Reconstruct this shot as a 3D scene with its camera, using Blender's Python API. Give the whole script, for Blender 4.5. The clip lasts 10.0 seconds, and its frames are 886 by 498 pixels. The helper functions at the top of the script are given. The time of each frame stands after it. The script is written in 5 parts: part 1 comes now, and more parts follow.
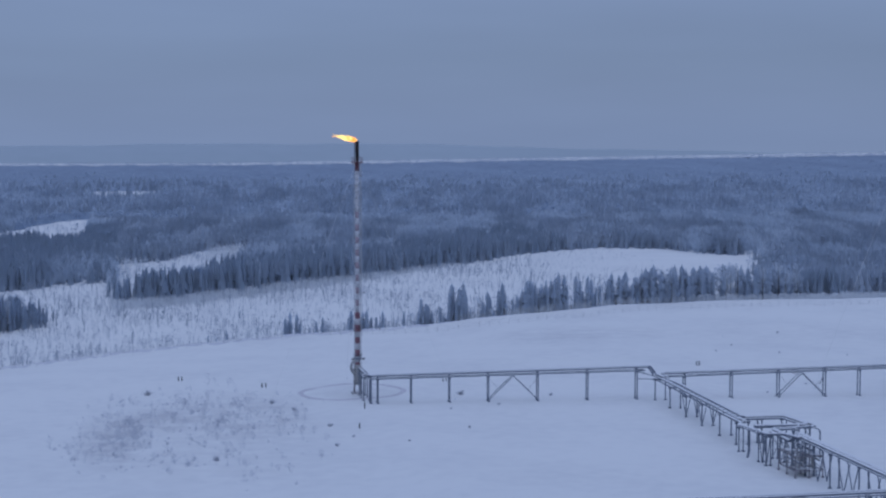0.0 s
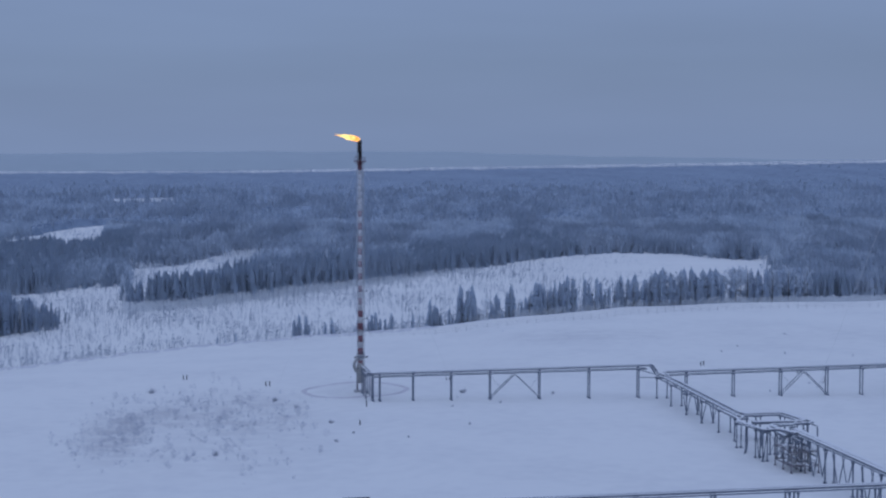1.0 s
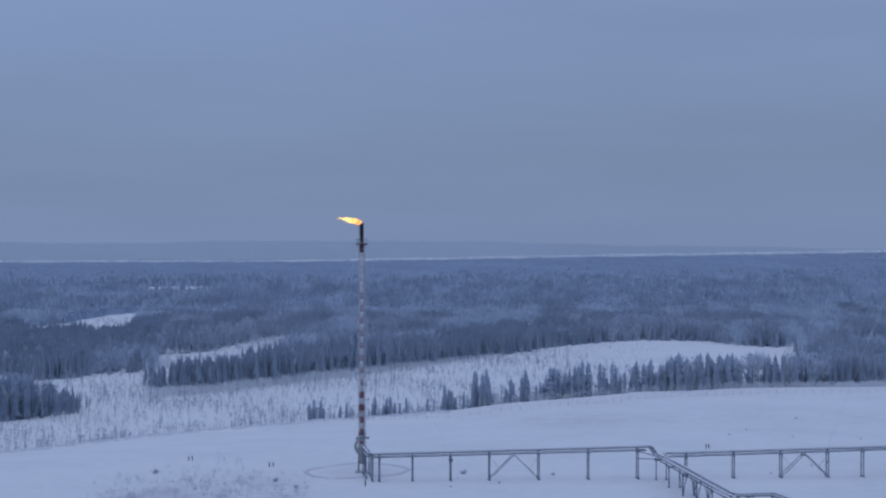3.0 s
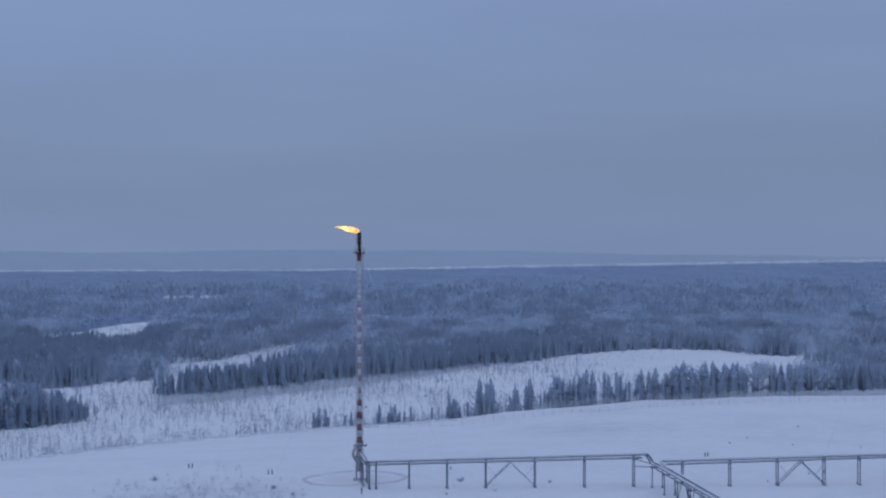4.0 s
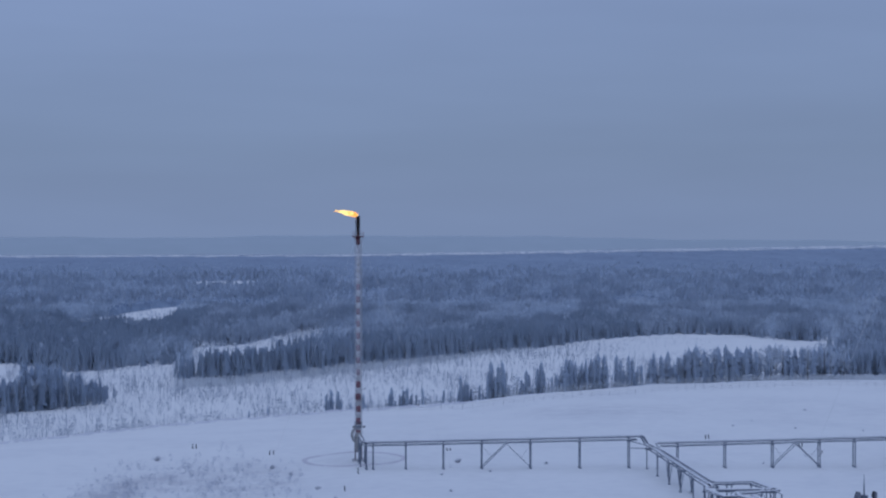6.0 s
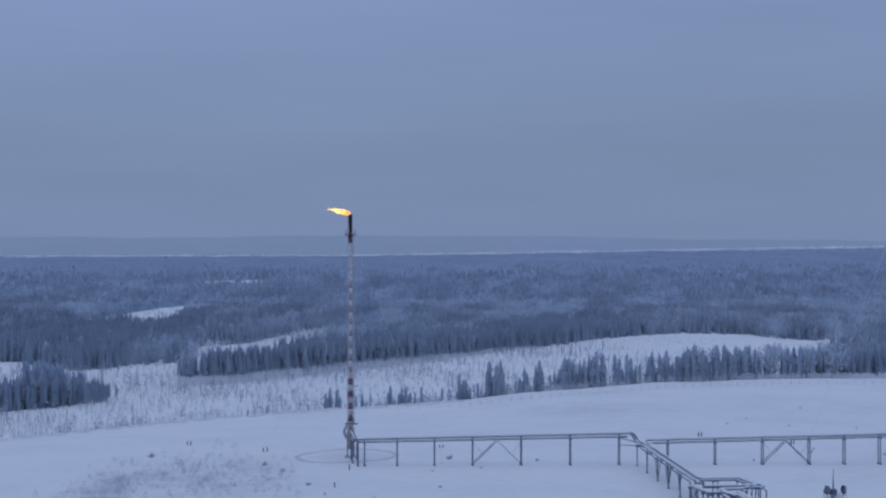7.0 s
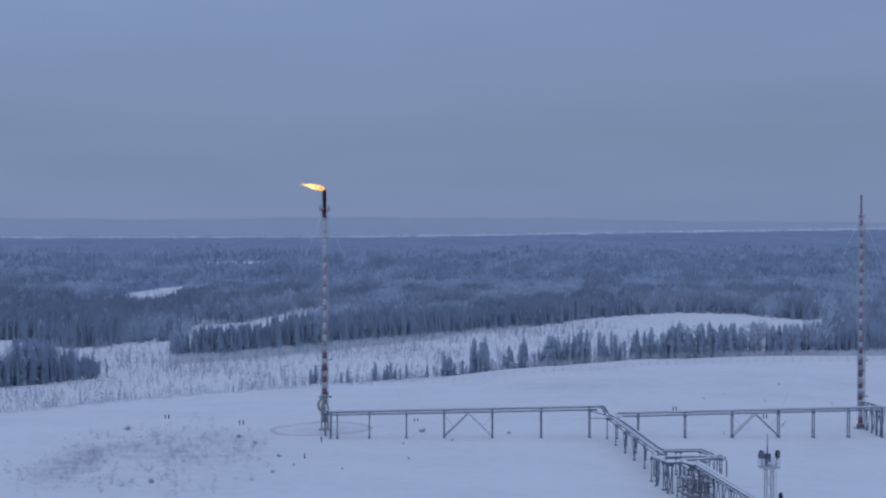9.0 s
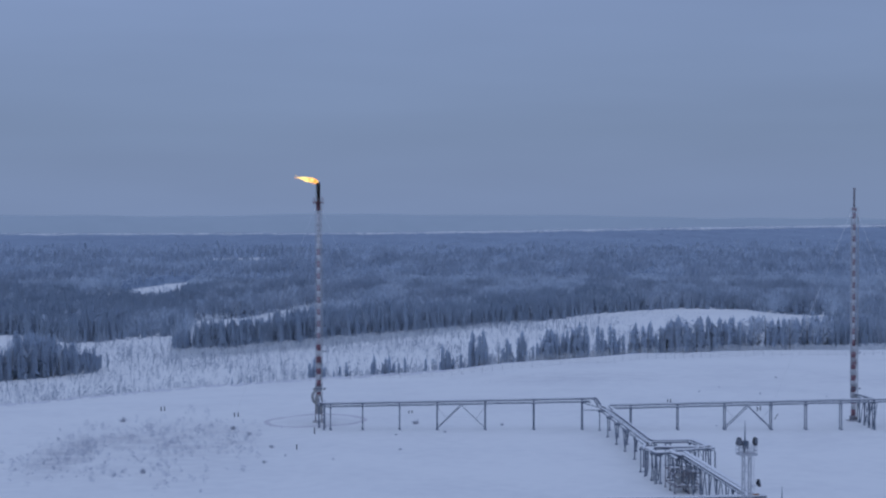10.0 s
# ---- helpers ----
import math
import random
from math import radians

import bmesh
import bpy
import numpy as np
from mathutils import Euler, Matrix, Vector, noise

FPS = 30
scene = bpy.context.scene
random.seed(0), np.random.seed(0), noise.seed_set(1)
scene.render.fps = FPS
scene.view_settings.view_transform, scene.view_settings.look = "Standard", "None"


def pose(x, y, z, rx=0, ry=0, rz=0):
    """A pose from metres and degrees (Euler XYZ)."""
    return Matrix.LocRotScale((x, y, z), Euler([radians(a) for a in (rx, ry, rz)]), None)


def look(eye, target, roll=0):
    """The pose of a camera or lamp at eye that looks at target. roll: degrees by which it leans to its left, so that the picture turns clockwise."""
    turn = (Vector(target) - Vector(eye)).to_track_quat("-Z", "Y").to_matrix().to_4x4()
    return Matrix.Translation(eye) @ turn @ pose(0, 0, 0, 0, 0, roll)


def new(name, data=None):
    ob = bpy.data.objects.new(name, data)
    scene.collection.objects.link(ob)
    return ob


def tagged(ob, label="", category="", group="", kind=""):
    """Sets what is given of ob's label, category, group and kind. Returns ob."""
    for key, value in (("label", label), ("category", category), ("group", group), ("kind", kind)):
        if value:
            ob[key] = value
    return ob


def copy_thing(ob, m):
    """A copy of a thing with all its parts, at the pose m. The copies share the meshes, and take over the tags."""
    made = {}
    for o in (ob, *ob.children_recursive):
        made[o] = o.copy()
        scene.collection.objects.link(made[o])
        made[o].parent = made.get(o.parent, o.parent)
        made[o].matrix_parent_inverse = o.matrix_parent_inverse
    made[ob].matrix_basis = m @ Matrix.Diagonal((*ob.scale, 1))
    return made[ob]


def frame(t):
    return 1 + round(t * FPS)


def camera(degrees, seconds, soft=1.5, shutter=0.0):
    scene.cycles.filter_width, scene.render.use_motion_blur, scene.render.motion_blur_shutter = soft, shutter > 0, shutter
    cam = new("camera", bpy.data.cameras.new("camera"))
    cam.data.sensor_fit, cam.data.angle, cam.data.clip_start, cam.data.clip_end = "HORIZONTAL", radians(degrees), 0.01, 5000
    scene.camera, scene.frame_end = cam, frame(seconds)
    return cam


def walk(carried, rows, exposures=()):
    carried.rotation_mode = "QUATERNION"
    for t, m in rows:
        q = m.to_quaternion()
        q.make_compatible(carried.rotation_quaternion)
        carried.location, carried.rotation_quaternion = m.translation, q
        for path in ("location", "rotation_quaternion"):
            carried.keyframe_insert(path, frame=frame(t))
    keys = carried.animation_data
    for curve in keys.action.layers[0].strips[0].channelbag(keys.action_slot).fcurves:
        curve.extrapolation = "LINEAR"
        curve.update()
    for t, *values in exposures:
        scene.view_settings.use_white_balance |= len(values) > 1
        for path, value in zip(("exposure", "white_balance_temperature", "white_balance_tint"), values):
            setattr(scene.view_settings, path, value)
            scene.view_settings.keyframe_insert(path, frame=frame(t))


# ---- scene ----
# ---------------------------------------------------------------- camera
cam = camera(28.647, 10.0, soft=2.25)
# seconds, eye, then yaw, pitch and roll in degrees
ROWS = [
    (0.0, -51.804, -410.184, 61.300, -10.0349, -3.6961, 0.0189),
    (0.5, -49.763, -411.412, 60.169, -9.6828, -3.5513, 0.0033),
    (1.0, -47.724, -412.741, 59.092, -9.3367, -3.4173, -0.0122),
    (1.5, -45.680, -414.140, 58.284, -9.0317, -3.2914, -0.0118),
    (1.6, -45.245, -414.442, 58.171, -8.9536, -3.0073, -0.0114),
    (1.7, -44.800, -414.752, 58.077, -8.8756, -2.7846, -0.0107),
    (1.8, -44.348, -415.068, 57.996, -8.7975, -2.5283, -0.0101),
    (1.9, -43.891, -415.388, 57.922, -8.7195, -2.2943, -0.0099),
    (2.0, -43.433, -415.710, 57.848, -8.6415, -2.0285, -0.0104),
    (2.2, -42.511, -416.368, 57.700, -8.5060, -1.5939, -0.0140),
    (2.5, -41.097, -417.368, 57.522, -8.3027, -1.1055, -0.0215),
    (3.0, -38.631, -419.004, 57.395, -7.9526, -0.4524, -0.0310),
    (3.2, -37.659, -419.589, 57.364, -7.8440, -0.2830, -0.0357),
    (4.3, -32.335, -422.706, 57.225, -7.1370, -0.1474, -0.0626),
    (4.5, -31.365, -423.272, 57.193, -7.0029, -0.2110, -0.0662),
    (5.0, -28.917, -424.691, 57.051, -6.6818, -0.3727, -0.0630),
    (5.5, -26.443, -426.128, 56.954, -6.3371, -0.5447, -0.0573),
    (5.7, -25.473, -426.741, 56.880, -6.2149, -0.5791, -0.0556),
    (6.8, -20.169, -430.169, 56.419, -5.6234, -0.6708, -0.0471),
    (7.0, -19.227, -430.772, 56.312, -5.6102, -0.6181, -0.0456),
    (7.2, -18.341, -431.323, 56.146, -5.6154, -0.5223, -0.0444),
    (7.5, -17.070, -432.080, 55.829, -5.5977, -0.6033, -0.0415),
    (7.7, -16.174, -432.592, 55.647, -5.5827, -0.7015, -0.0368),
    (8.0, -14.829, -433.341, 55.388, -5.5557, -0.8774, -0.0293),
    (8.5, -12.705, -434.522, 55.005, -5.4437, -1.0731, -0.0256),
    (9.0, -10.586, -435.688, 54.530, -5.3003, -1.2004, -0.0267),
    (9.5, -8.666, -436.723, 54.033, -5.1635, -1.2708, -0.0270),
    (10.0, -6.828, -437.717, 53.350, -5.0012, -1.2861, -0.0320),
]
walk(cam, [(t, pose(x, y, z, 90 + pitch, 0, yaw) @ pose(0, 0, 0, 0, 0, roll)) for t, x, y, z, yaw, pitch, roll in ROWS])

# ---------------------------------------------------------------- sky and sun
SUN_UP, SUN_TURN = 12.0, 205.0
world = bpy.data.worlds.new("overcast_dusk")
scene.world = world
world.use_nodes = True
wn, wl = world.node_tree.nodes, world.node_tree.links
wn.clear()
w_out = wn.new("ShaderNodeOutputWorld")
w_bg = wn.new("ShaderNodeBackground")
w_bg_sky = wn.new("ShaderNodeBackground")
w_add = wn.new("ShaderNodeAddShader")
w_sky = wn.new("ShaderNodeTexSky")
w_sky.sky_type = "NISHITA"
w_sky.sun_disc = False
w_sky.sun_elevation = radians(SUN_UP)
w_sky.sun_rotation = radians(SUN_TURN)
w_bg_sky.inputs["Strength"].default_value = 0.003
w_tc = wn.new("ShaderNodeTexCoord")
w_sep = wn.new("ShaderNodeSeparateXYZ")
w_ramp = wn.new("ShaderNodeValToRGB")
w_map = wn.new("ShaderNodeMapping")
w_map.inputs["Scale"].default_value = (2.2, 2.2, 14.0)
w_noise = wn.new("ShaderNodeTexNoise")
w_noise.inputs["Scale"].default_value = 1.6
w_noise.inputs["Detail"].default_value = 3.0
w_val = wn.new("ShaderNodeMapRange")
w_val.inputs["From Min"].default_value = 0.3
w_val.inputs["From Max"].default_value = 0.7
w_val.inputs["To Min"].default_value = 0.95
w_val.inputs["To Max"].default_value = 1.05
w_mul = wn.new("ShaderNodeVectorMath")
w_mul.operation = "SCALE"
# the cloud thickens towards the east
w_east = wn.new("ShaderNodeMapRange")
w_east.inputs["From Min"].default_value = 0.08
w_east.inputs["From Max"].default_value = 0.45
w_east.inputs["To Min"].default_value = 1.0
w_east.inputs["To Max"].default_value = 0.945
w_both = wn.new("ShaderNodeMath")
w_both.operation = "MULTIPLY"
els = w_ramp.color_ramp.elements
els[0].position, els[0].color = 0.0, (0.181, 0.252, 0.424, 1)
els[1].position, els[1].color = 1.0, (0.403, 0.505, 0.812, 1)
for at, col in ((0.045, (0.171, 0.241, 0.401, 1)), (0.13, (0.205, 0.284, 0.487, 1)), (0.35, (0.282, 0.369, 0.614, 1))):
    el = els.new(at)
    el.color = col
wl.new(w_tc.outputs["Generated"], w_sep.inputs[0])
wl.new(w_sep.outputs["Z"], w_ramp.inputs["Fac"])
wl.new(w_tc.outputs["Generated"], w_map.inputs["Vector"])
wl.new(w_map.outputs[0], w_noise.inputs["Vector"])
wl.new(w_noise.outputs["Fac"], w_val.inputs["Value"])
wl.new(w_ramp.outputs["Color"], w_mul.inputs[0])
wl.new(w_sep.outputs["X"], w_east.inputs["Value"])
wl.new(w_val.outputs[0], w_both.inputs[0])
wl.new(w_east.outputs[0], w_both.inputs[1])
wl.new(w_both.outputs[0], w_mul.inputs["Scale"])
wl.new(w_mul.outputs[0], w_bg.inputs["Color"])
wl.new(w_sky.outputs[0], w_bg_sky.inputs["Color"])
wl.new(w_bg.outputs[0], w_add.inputs[0])
wl.new(w_bg_sky.outputs[0], w_add.inputs[1])
wl.new(w_add.outputs[0], w_out.inputs[0])

sun = new("sun", bpy.data.lights.new("sun", "SUN"))
sun.data.energy, sun.data.angle, sun.data.color = 0.10, radians(30), (0.95, 0.97, 1.0)
sun.matrix_world = look((-60, -120, 120), (0, 0, 0))
scene.view_settings.exposure = 0.0


# ---------------------------------------------------------------- materials
def material(name, dark, light, scale=1.0, rough=0.8, metal=0.0, bump=0.3, fine=8.0, low=0.35, high=0.65, stretch=(1, 1, 1), bump_m=0.05, fluffy=0.0):
    """Two-scale noise between two base colours, with a fine relief; scale in cycles a metre."""
    m = bpy.data.materials.new(name)
    m.use_nodes = True
    nt = m.node_tree
    n, ln = nt.nodes, nt.links
    p = n["Principled BSDF"]
    mp = n.new("ShaderNodeMapping")
    mp.inputs["Scale"].default_value = stretch
    geo = n.new("ShaderNodeNewGeometry")
    big = n.new("ShaderNodeTexNoise")
    big.inputs["Scale"].default_value = scale
    big.inputs["Detail"].default_value = 3
    small = n.new("ShaderNodeTexNoise")
    small.inputs["Scale"].default_value = scale * fine
    small.inputs["Detail"].default_value = 4
    mixf = n.new("ShaderNodeMath")
    mixf.operation = "MULTIPLY_ADD"
    mixf.inputs[1].default_value = 0.45
    half = n.new("ShaderNodeMath")
    half.operation = "MULTIPLY"
    half.inputs[1].default_value = 0.55
    ramp = n.new("ShaderNodeValToRGB")
    ramp.color_ramp.elements[0].position, ramp.color_ramp.elements[0].color = low, (*dark, 1)
    ramp.color_ramp.elements[1].position, ramp.color_ramp.elements[1].color = high, (*light, 1)
    bp = n.new("ShaderNodeBump")
    bp.inputs["Strength"].default_value = bump
    bp.inputs["Distance"].default_value = bump_m
    ln.new(geo.outputs["Position"], mp.inputs["Vector"])
    ln.new(mp.outputs[0], big.inputs["Vector"])
    ln.new(mp.outputs[0], small.inputs["Vector"])
    ln.new(big.outputs["Fac"], half.inputs[0])
    ln.new(small.outputs["Fac"], mixf.inputs[0])
    ln.new(half.outputs[0], mixf.inputs[2])
    ln.new(mixf.outputs[0], ramp.inputs["Fac"])
    ln.new(ramp.outputs["Color"], p.inputs["Base Color"])
    ln.new(small.outputs["Fac"], bp.inputs["Height"])
    if fluffy:
        # soft needle masses shade more like a cloud than like flat leaves
        up = n.new("ShaderNodeVectorMath")
        up.operation = "MULTIPLY_ADD"
        up.inputs[1].default_value = (1 - fluffy,) * 3
        up.inputs[2].default_value = (0, 0, fluffy)
        nm = n.new("ShaderNodeVectorMath")
        nm.operation = "NORMALIZE"
        ln.new(geo.outputs["Normal"], up.inputs[0])
        ln.new(up.outputs[0], nm.inputs[0])
        ln.new(nm.outputs[0], p.inputs["Normal"])
        # needles and frosted twigs let light through
        tl = n.new("ShaderNodeBsdfTranslucent")
        mx = n.new("ShaderNodeMixShader")
        mx.inputs[0].default_value = 0.4
        ln.new(ramp.outputs["Color"], tl.inputs["Color"])
        ln.new(p.outputs[0], mx.inputs[1])
        ln.new(tl.outputs[0], mx.inputs[2])
        ln.new(mx.outputs[0], n["Material Output"].inputs["Surface"])
    else:
        ln.new(bp.outputs[0], p.inputs["Normal"])
    p.inputs["Roughness"].default_value = rough
    p.inputs["Metallic"].default_value = metal
    p.inputs["Specular IOR Level"].default_value = 0.25
    return m


SNOW = material("wind_packed_snow", (0.725, 0.74, 0.74), (0.805, 0.818, 0.803), scale=0.03, rough=0.9, bump=0.3, fine=9.0, bump_m=0.5, low=0.3, high=0.55)
SNOW_CAP = material("settled_snow", (0.74, 0.76, 0.78), (0.81, 0.83, 0.84), scale=1.0, rough=0.9, bump=0.4)


def thin_snow(m, spots):
    """Earth and dry grass showing faintly through thin, blown-out snow: spots are x, y, half width, half depth in metres, and strength."""
    nt = m.node_tree
    n, ln = nt.nodes, nt.links
    p = n["Principled BSDF"]
    geo = n.new("ShaderNodeNewGeometry")
    grain = n.new("ShaderNodeTexNoise")
    grain.inputs["Scale"].default_value = 0.16
    grain.inputs["Detail"].default_value = 5
    grain.inputs["Roughness"].default_value = 0.65
    ln.new(geo.outputs["Position"], grain.inputs["Vector"])
    total = None
    for x, y, rx, ry, k in spots:
        mp = n.new("ShaderNodeMapping")
        mp.inputs["Location"].default_value = (-x / rx, -y / ry, 0)
        mp.inputs["Scale"].default_value = (1 / rx, 1 / ry, 0)
        ball = n.new("ShaderNodeVectorMath")
        ball.operation = "LENGTH"
        fall = n.new("ShaderNodeMapRange")
        fall.interpolation_type = "SMOOTHSTEP"
        fall.inputs["From Min"].default_value = 1.0
        fall.inputs["From Max"].default_value = 0.35
        fall.inputs["To Max"].default_value = k
        ln.new(geo.outputs["Position"], mp.inputs["Vector"])
        ln.new(mp.outputs[0], ball.inputs[0])
        ln.new(ball.outputs["Value"], fall.inputs["Value"])
        if total is None:
            total = fall.outputs[0]
        else:
            high = n.new("ShaderNodeMath")
            high.operation = "MAXIMUM"
            ln.new(total, high.inputs[0])
            ln.new(fall.outputs[0], high.inputs[1])
            total = high.outputs[0]
    cut = n.new("ShaderNodeMapRange")
    cut.inputs["From Min"].default_value = 0.36
    cut.inputs["From Max"].default_value = 0.66
    ln.new(grain.outputs["Fac"], cut.inputs["Value"])
    fac = n.new("ShaderNodeMath")
    fac.operation = "MULTIPLY"
    ln.new(total, fac.inputs[0])
    ln.new(cut.outputs[0], fac.inputs[1])
    mix = n.new("ShaderNodeMixRGB")
    mix.inputs["Color2"].default_value = (0.40, 0.40, 0.435, 1)
    old = p.inputs["Base Color"].links[0].from_socket
    ln.new(fac.outputs[0], mix.inputs["Fac"])
    ln.new(old, mix.inputs["Color1"])
    ln.new(mix.outputs[0], p.inputs["Base Color"])


thin_snow(SNOW, [(-57, -52, 9, 42, 0.62), (-46, -30, 15, 22, 0.55), (-30, -28, 22, 50, 0.38), (-40, -60, 30, 60, 0.16), (-20, -12, 14, 30, 0.2), (-1, 3, 15, 20, 0.22), (88, 132, 42, 36, 0.25), (150, 120, 60, 60, 0.12)])
STEEL = material("frosted_grey_steel", (0.115, 0.145, 0.195), (0.21, 0.245, 0.305), scale=0.8, rough=0.6, metal=0.2, bump=0.2)
CLAD = material("galvanised_cladding", (0.13, 0.16, 0.21), (0.23, 0.26, 0.32), scale=0.6, rough=0.5, metal=0.5, bump=0.15)
RED = material("weathered_red_paint", (0.185, 0.09, 0.115), (0.28, 0.15, 0.175), scale=0.7, rough=0.6, bump=0.15)
WHITE = material("weathered_white_paint", (0.42, 0.43, 0.46), (0.56, 0.565, 0.59), scale=0.7, rough=0.6, bump=0.15)
# upper stack paint: frost, with distance haze greyed into the colour
RED_HAZED = material("frosted_hazed_red_paint", (0.32, 0.255, 0.295), (0.42, 0.35, 0.39), scale=0.7, rough=0.7, bump=0.15)
WHITE_HAZED = material("frosted_hazed_white_paint", (0.50, 0.515, 0.55), (0.62, 0.635, 0.67), scale=0.7, rough=0.7, bump=0.15)
RED_DARK = material("dull_dark_red_paint", (0.265, 0.195, 0.225), (0.355, 0.28, 0.31), scale=0.7, rough=0.7, bump=0.15)
MAROON = material("heat_darkened_red_paint", (0.10, 0.045, 0.06), (0.18, 0.085, 0.10), scale=0.7, rough=0.7, bump=0.15)
SOOT = material("sooty_heat_scaled_steel", (0.012, 0.012, 0.016), (0.05, 0.045, 0.045), scale=0.9, rough=0.8, metal=0.2, bump=0.3)
RUST = material("rusty_brown_steel", (0.18, 0.175, 0.2), (0.27, 0.26, 0.285), scale=0.8, rough=0.75, bump=0.25)
DRUM = material("frosted_grey_drum", (0.29, 0.295, 0.30), (0.43, 0.435, 0.435), scale=0.8, rough=0.75, bump=0.25)
GALV = material("frosted_galvanised_lattice", (0.36, 0.375, 0.40), (0.50, 0.515, 0.54), scale=0.9, rough=0.6, metal=0.2, bump=0.15)
MAST = material("frosted_white_mast_paint", (0.40, 0.42, 0.46), (0.56, 0.58, 0.62), scale=0.9, rough=0.6, bump=0.15)
CONCRETE = material("frozen_concrete", (0.35, 0.36, 0.38), (0.55, 0.56, 0.58), scale=1.2, rough=0.9, bump=0.3)
DARK = material("black_lamp_housing", (0.016, 0.021, 0.033), (0.04, 0.047, 0.065), scale=2.0, rough=0.5, bump=0.1)
LENS = material("dull_lamp_glass", (0.12, 0.14, 0.17), (0.2, 0.22, 0.26), scale=2.0, rough=0.15, bump=0.02)
ORANGE = material("faded_orange_paint", (0.3, 0.15, 0.09), (0.42, 0.22, 0.13), scale=1.0, rough=0.6, bump=0.1)
EARTH = material("frozen_bare_earth", (0.53, 0.515, 0.55), (0.69, 0.685, 0.71), scale=0.5, rough=0.95, bump=0.4)
BANK = material("frosted_earth_and_grass", (0.55, 0.57, 0.615), (0.72, 0.73, 0.755), scale=0.25, rough=0.95, bump=0.4)
BARK = material("grey_bark", (0.14, 0.14, 0.15), (0.26, 0.26, 0.27), scale=1.5, rough=0.9, bump=0.4)
# needle colours of SPRUCE and GROVE_SPRUCE carry painted haze besides the frost
SPRUCE = material("frosted_hazed_spruce_needles", (0.44, 0.525, 0.63), (0.54, 0.625, 0.725), scale=0.12, rough=0.85, bump=0.3, fine=10.0, fluffy=0.15)
BIRCH = material("hoarfrosted_twigs", (0.55, 0.62, 0.7), (0.68, 0.74, 0.8), scale=0.12, rough=0.9, bump=0.3, fine=10.0, fluffy=0.2)
# distance haze lies in WOODS_NEAR, WOODS_DEEP and WOODS_MID: pale bluish base colours
WOODS_NEAR = material("hazed_spruce_wood_needles", (0.35, 0.43, 0.525), (0.415, 0.495, 0.59), scale=0.02, rough=0.9, bump=0.0, fine=9.0, low=0.4, high=0.6, stretch=(1, 0.3, 1), fluffy=0.25)
GROVE_SPRUCE = material("hazed_grove_spruce", (0.375, 0.46, 0.57), (0.445, 0.535, 0.64), scale=0.12, rough=0.85, bump=0.3, fine=10.0, fluffy=0.28)
RIME = material("thick_rime", (0.68, 0.72, 0.76), (0.78, 0.81, 0.83), scale=0.3, rough=0.9, bump=0.0, fluffy=0.3)
WOODS_DEEP = material("frosted_hazed_spruce_wood", (0.365, 0.44, 0.535), (0.49, 0.565, 0.655), scale=0.03, rough=0.9, bump=0.0, fine=9.0, low=0.4, high=0.6, stretch=(1, 0.3, 1), fluffy=0.25)
WOODS_MID = material("frosted_hazed_mixed_wood", (0.42, 0.50, 0.595), (0.585, 0.66, 0.74), scale=0.03, rough=0.9, bump=0.0, fine=8.0, low=0.42, high=0.58, stretch=(1, 0.3, 1), fluffy=0.25)
# far wood and canopies: paleness of distance haze painted as base colour
WOODS_FAR = material("hazed_far_wood", (0.33, 0.405, 0.515), (0.4, 0.48, 0.59), scale=0.006, rough=0.9, bump=0.0, fine=8.0, stretch=(1, 0.4, 1), fluffy=0.5)
CANOPY_MID = material("hazed_mixed_canopy", (0.185, 0.245, 0.335), (0.29, 0.365, 0.465), scale=0.03, rough=0.9, bump=0.0, fine=5.0, low=0.4, high=0.6, stretch=(1, 0.3, 1))
CANOPY_FAR = material("hazed_far_canopy", (0.215, 0.275, 0.36), (0.275, 0.345, 0.44), scale=0.010, rough=0.9, bump=0.0, fine=6.0, stretch=(1, 0.2, 1))
# hills tinted close to the sky: haze put in the base colour
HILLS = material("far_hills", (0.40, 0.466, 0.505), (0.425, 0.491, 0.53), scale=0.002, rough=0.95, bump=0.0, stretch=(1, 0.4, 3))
SCRUB = material("frosted_scrub", (0.34, 0.385, 0.45), (0.49, 0.535, 0.60), scale=0.1, rough=0.9, bump=0.0, fluffy=0.2)
FROSTED_BARK = material("frosted_bark", (0.17, 0.17, 0.19), (0.3, 0.3, 0.325), scale=1.5, rough=0.9, bump=0.3)
BUSH_TWIG = material("frosted_bush_twigs", (0.35, 0.375, 0.435), (0.51, 0.535, 0.59), scale=1.2, rough=0.9, bump=0.2)
TWIG = material("dry_frosted_twigs", (0.53, 0.56, 0.625), (0.65, 0.675, 0.725), scale=0.4, rough=0.9, bump=0.0, fluffy=0.2)


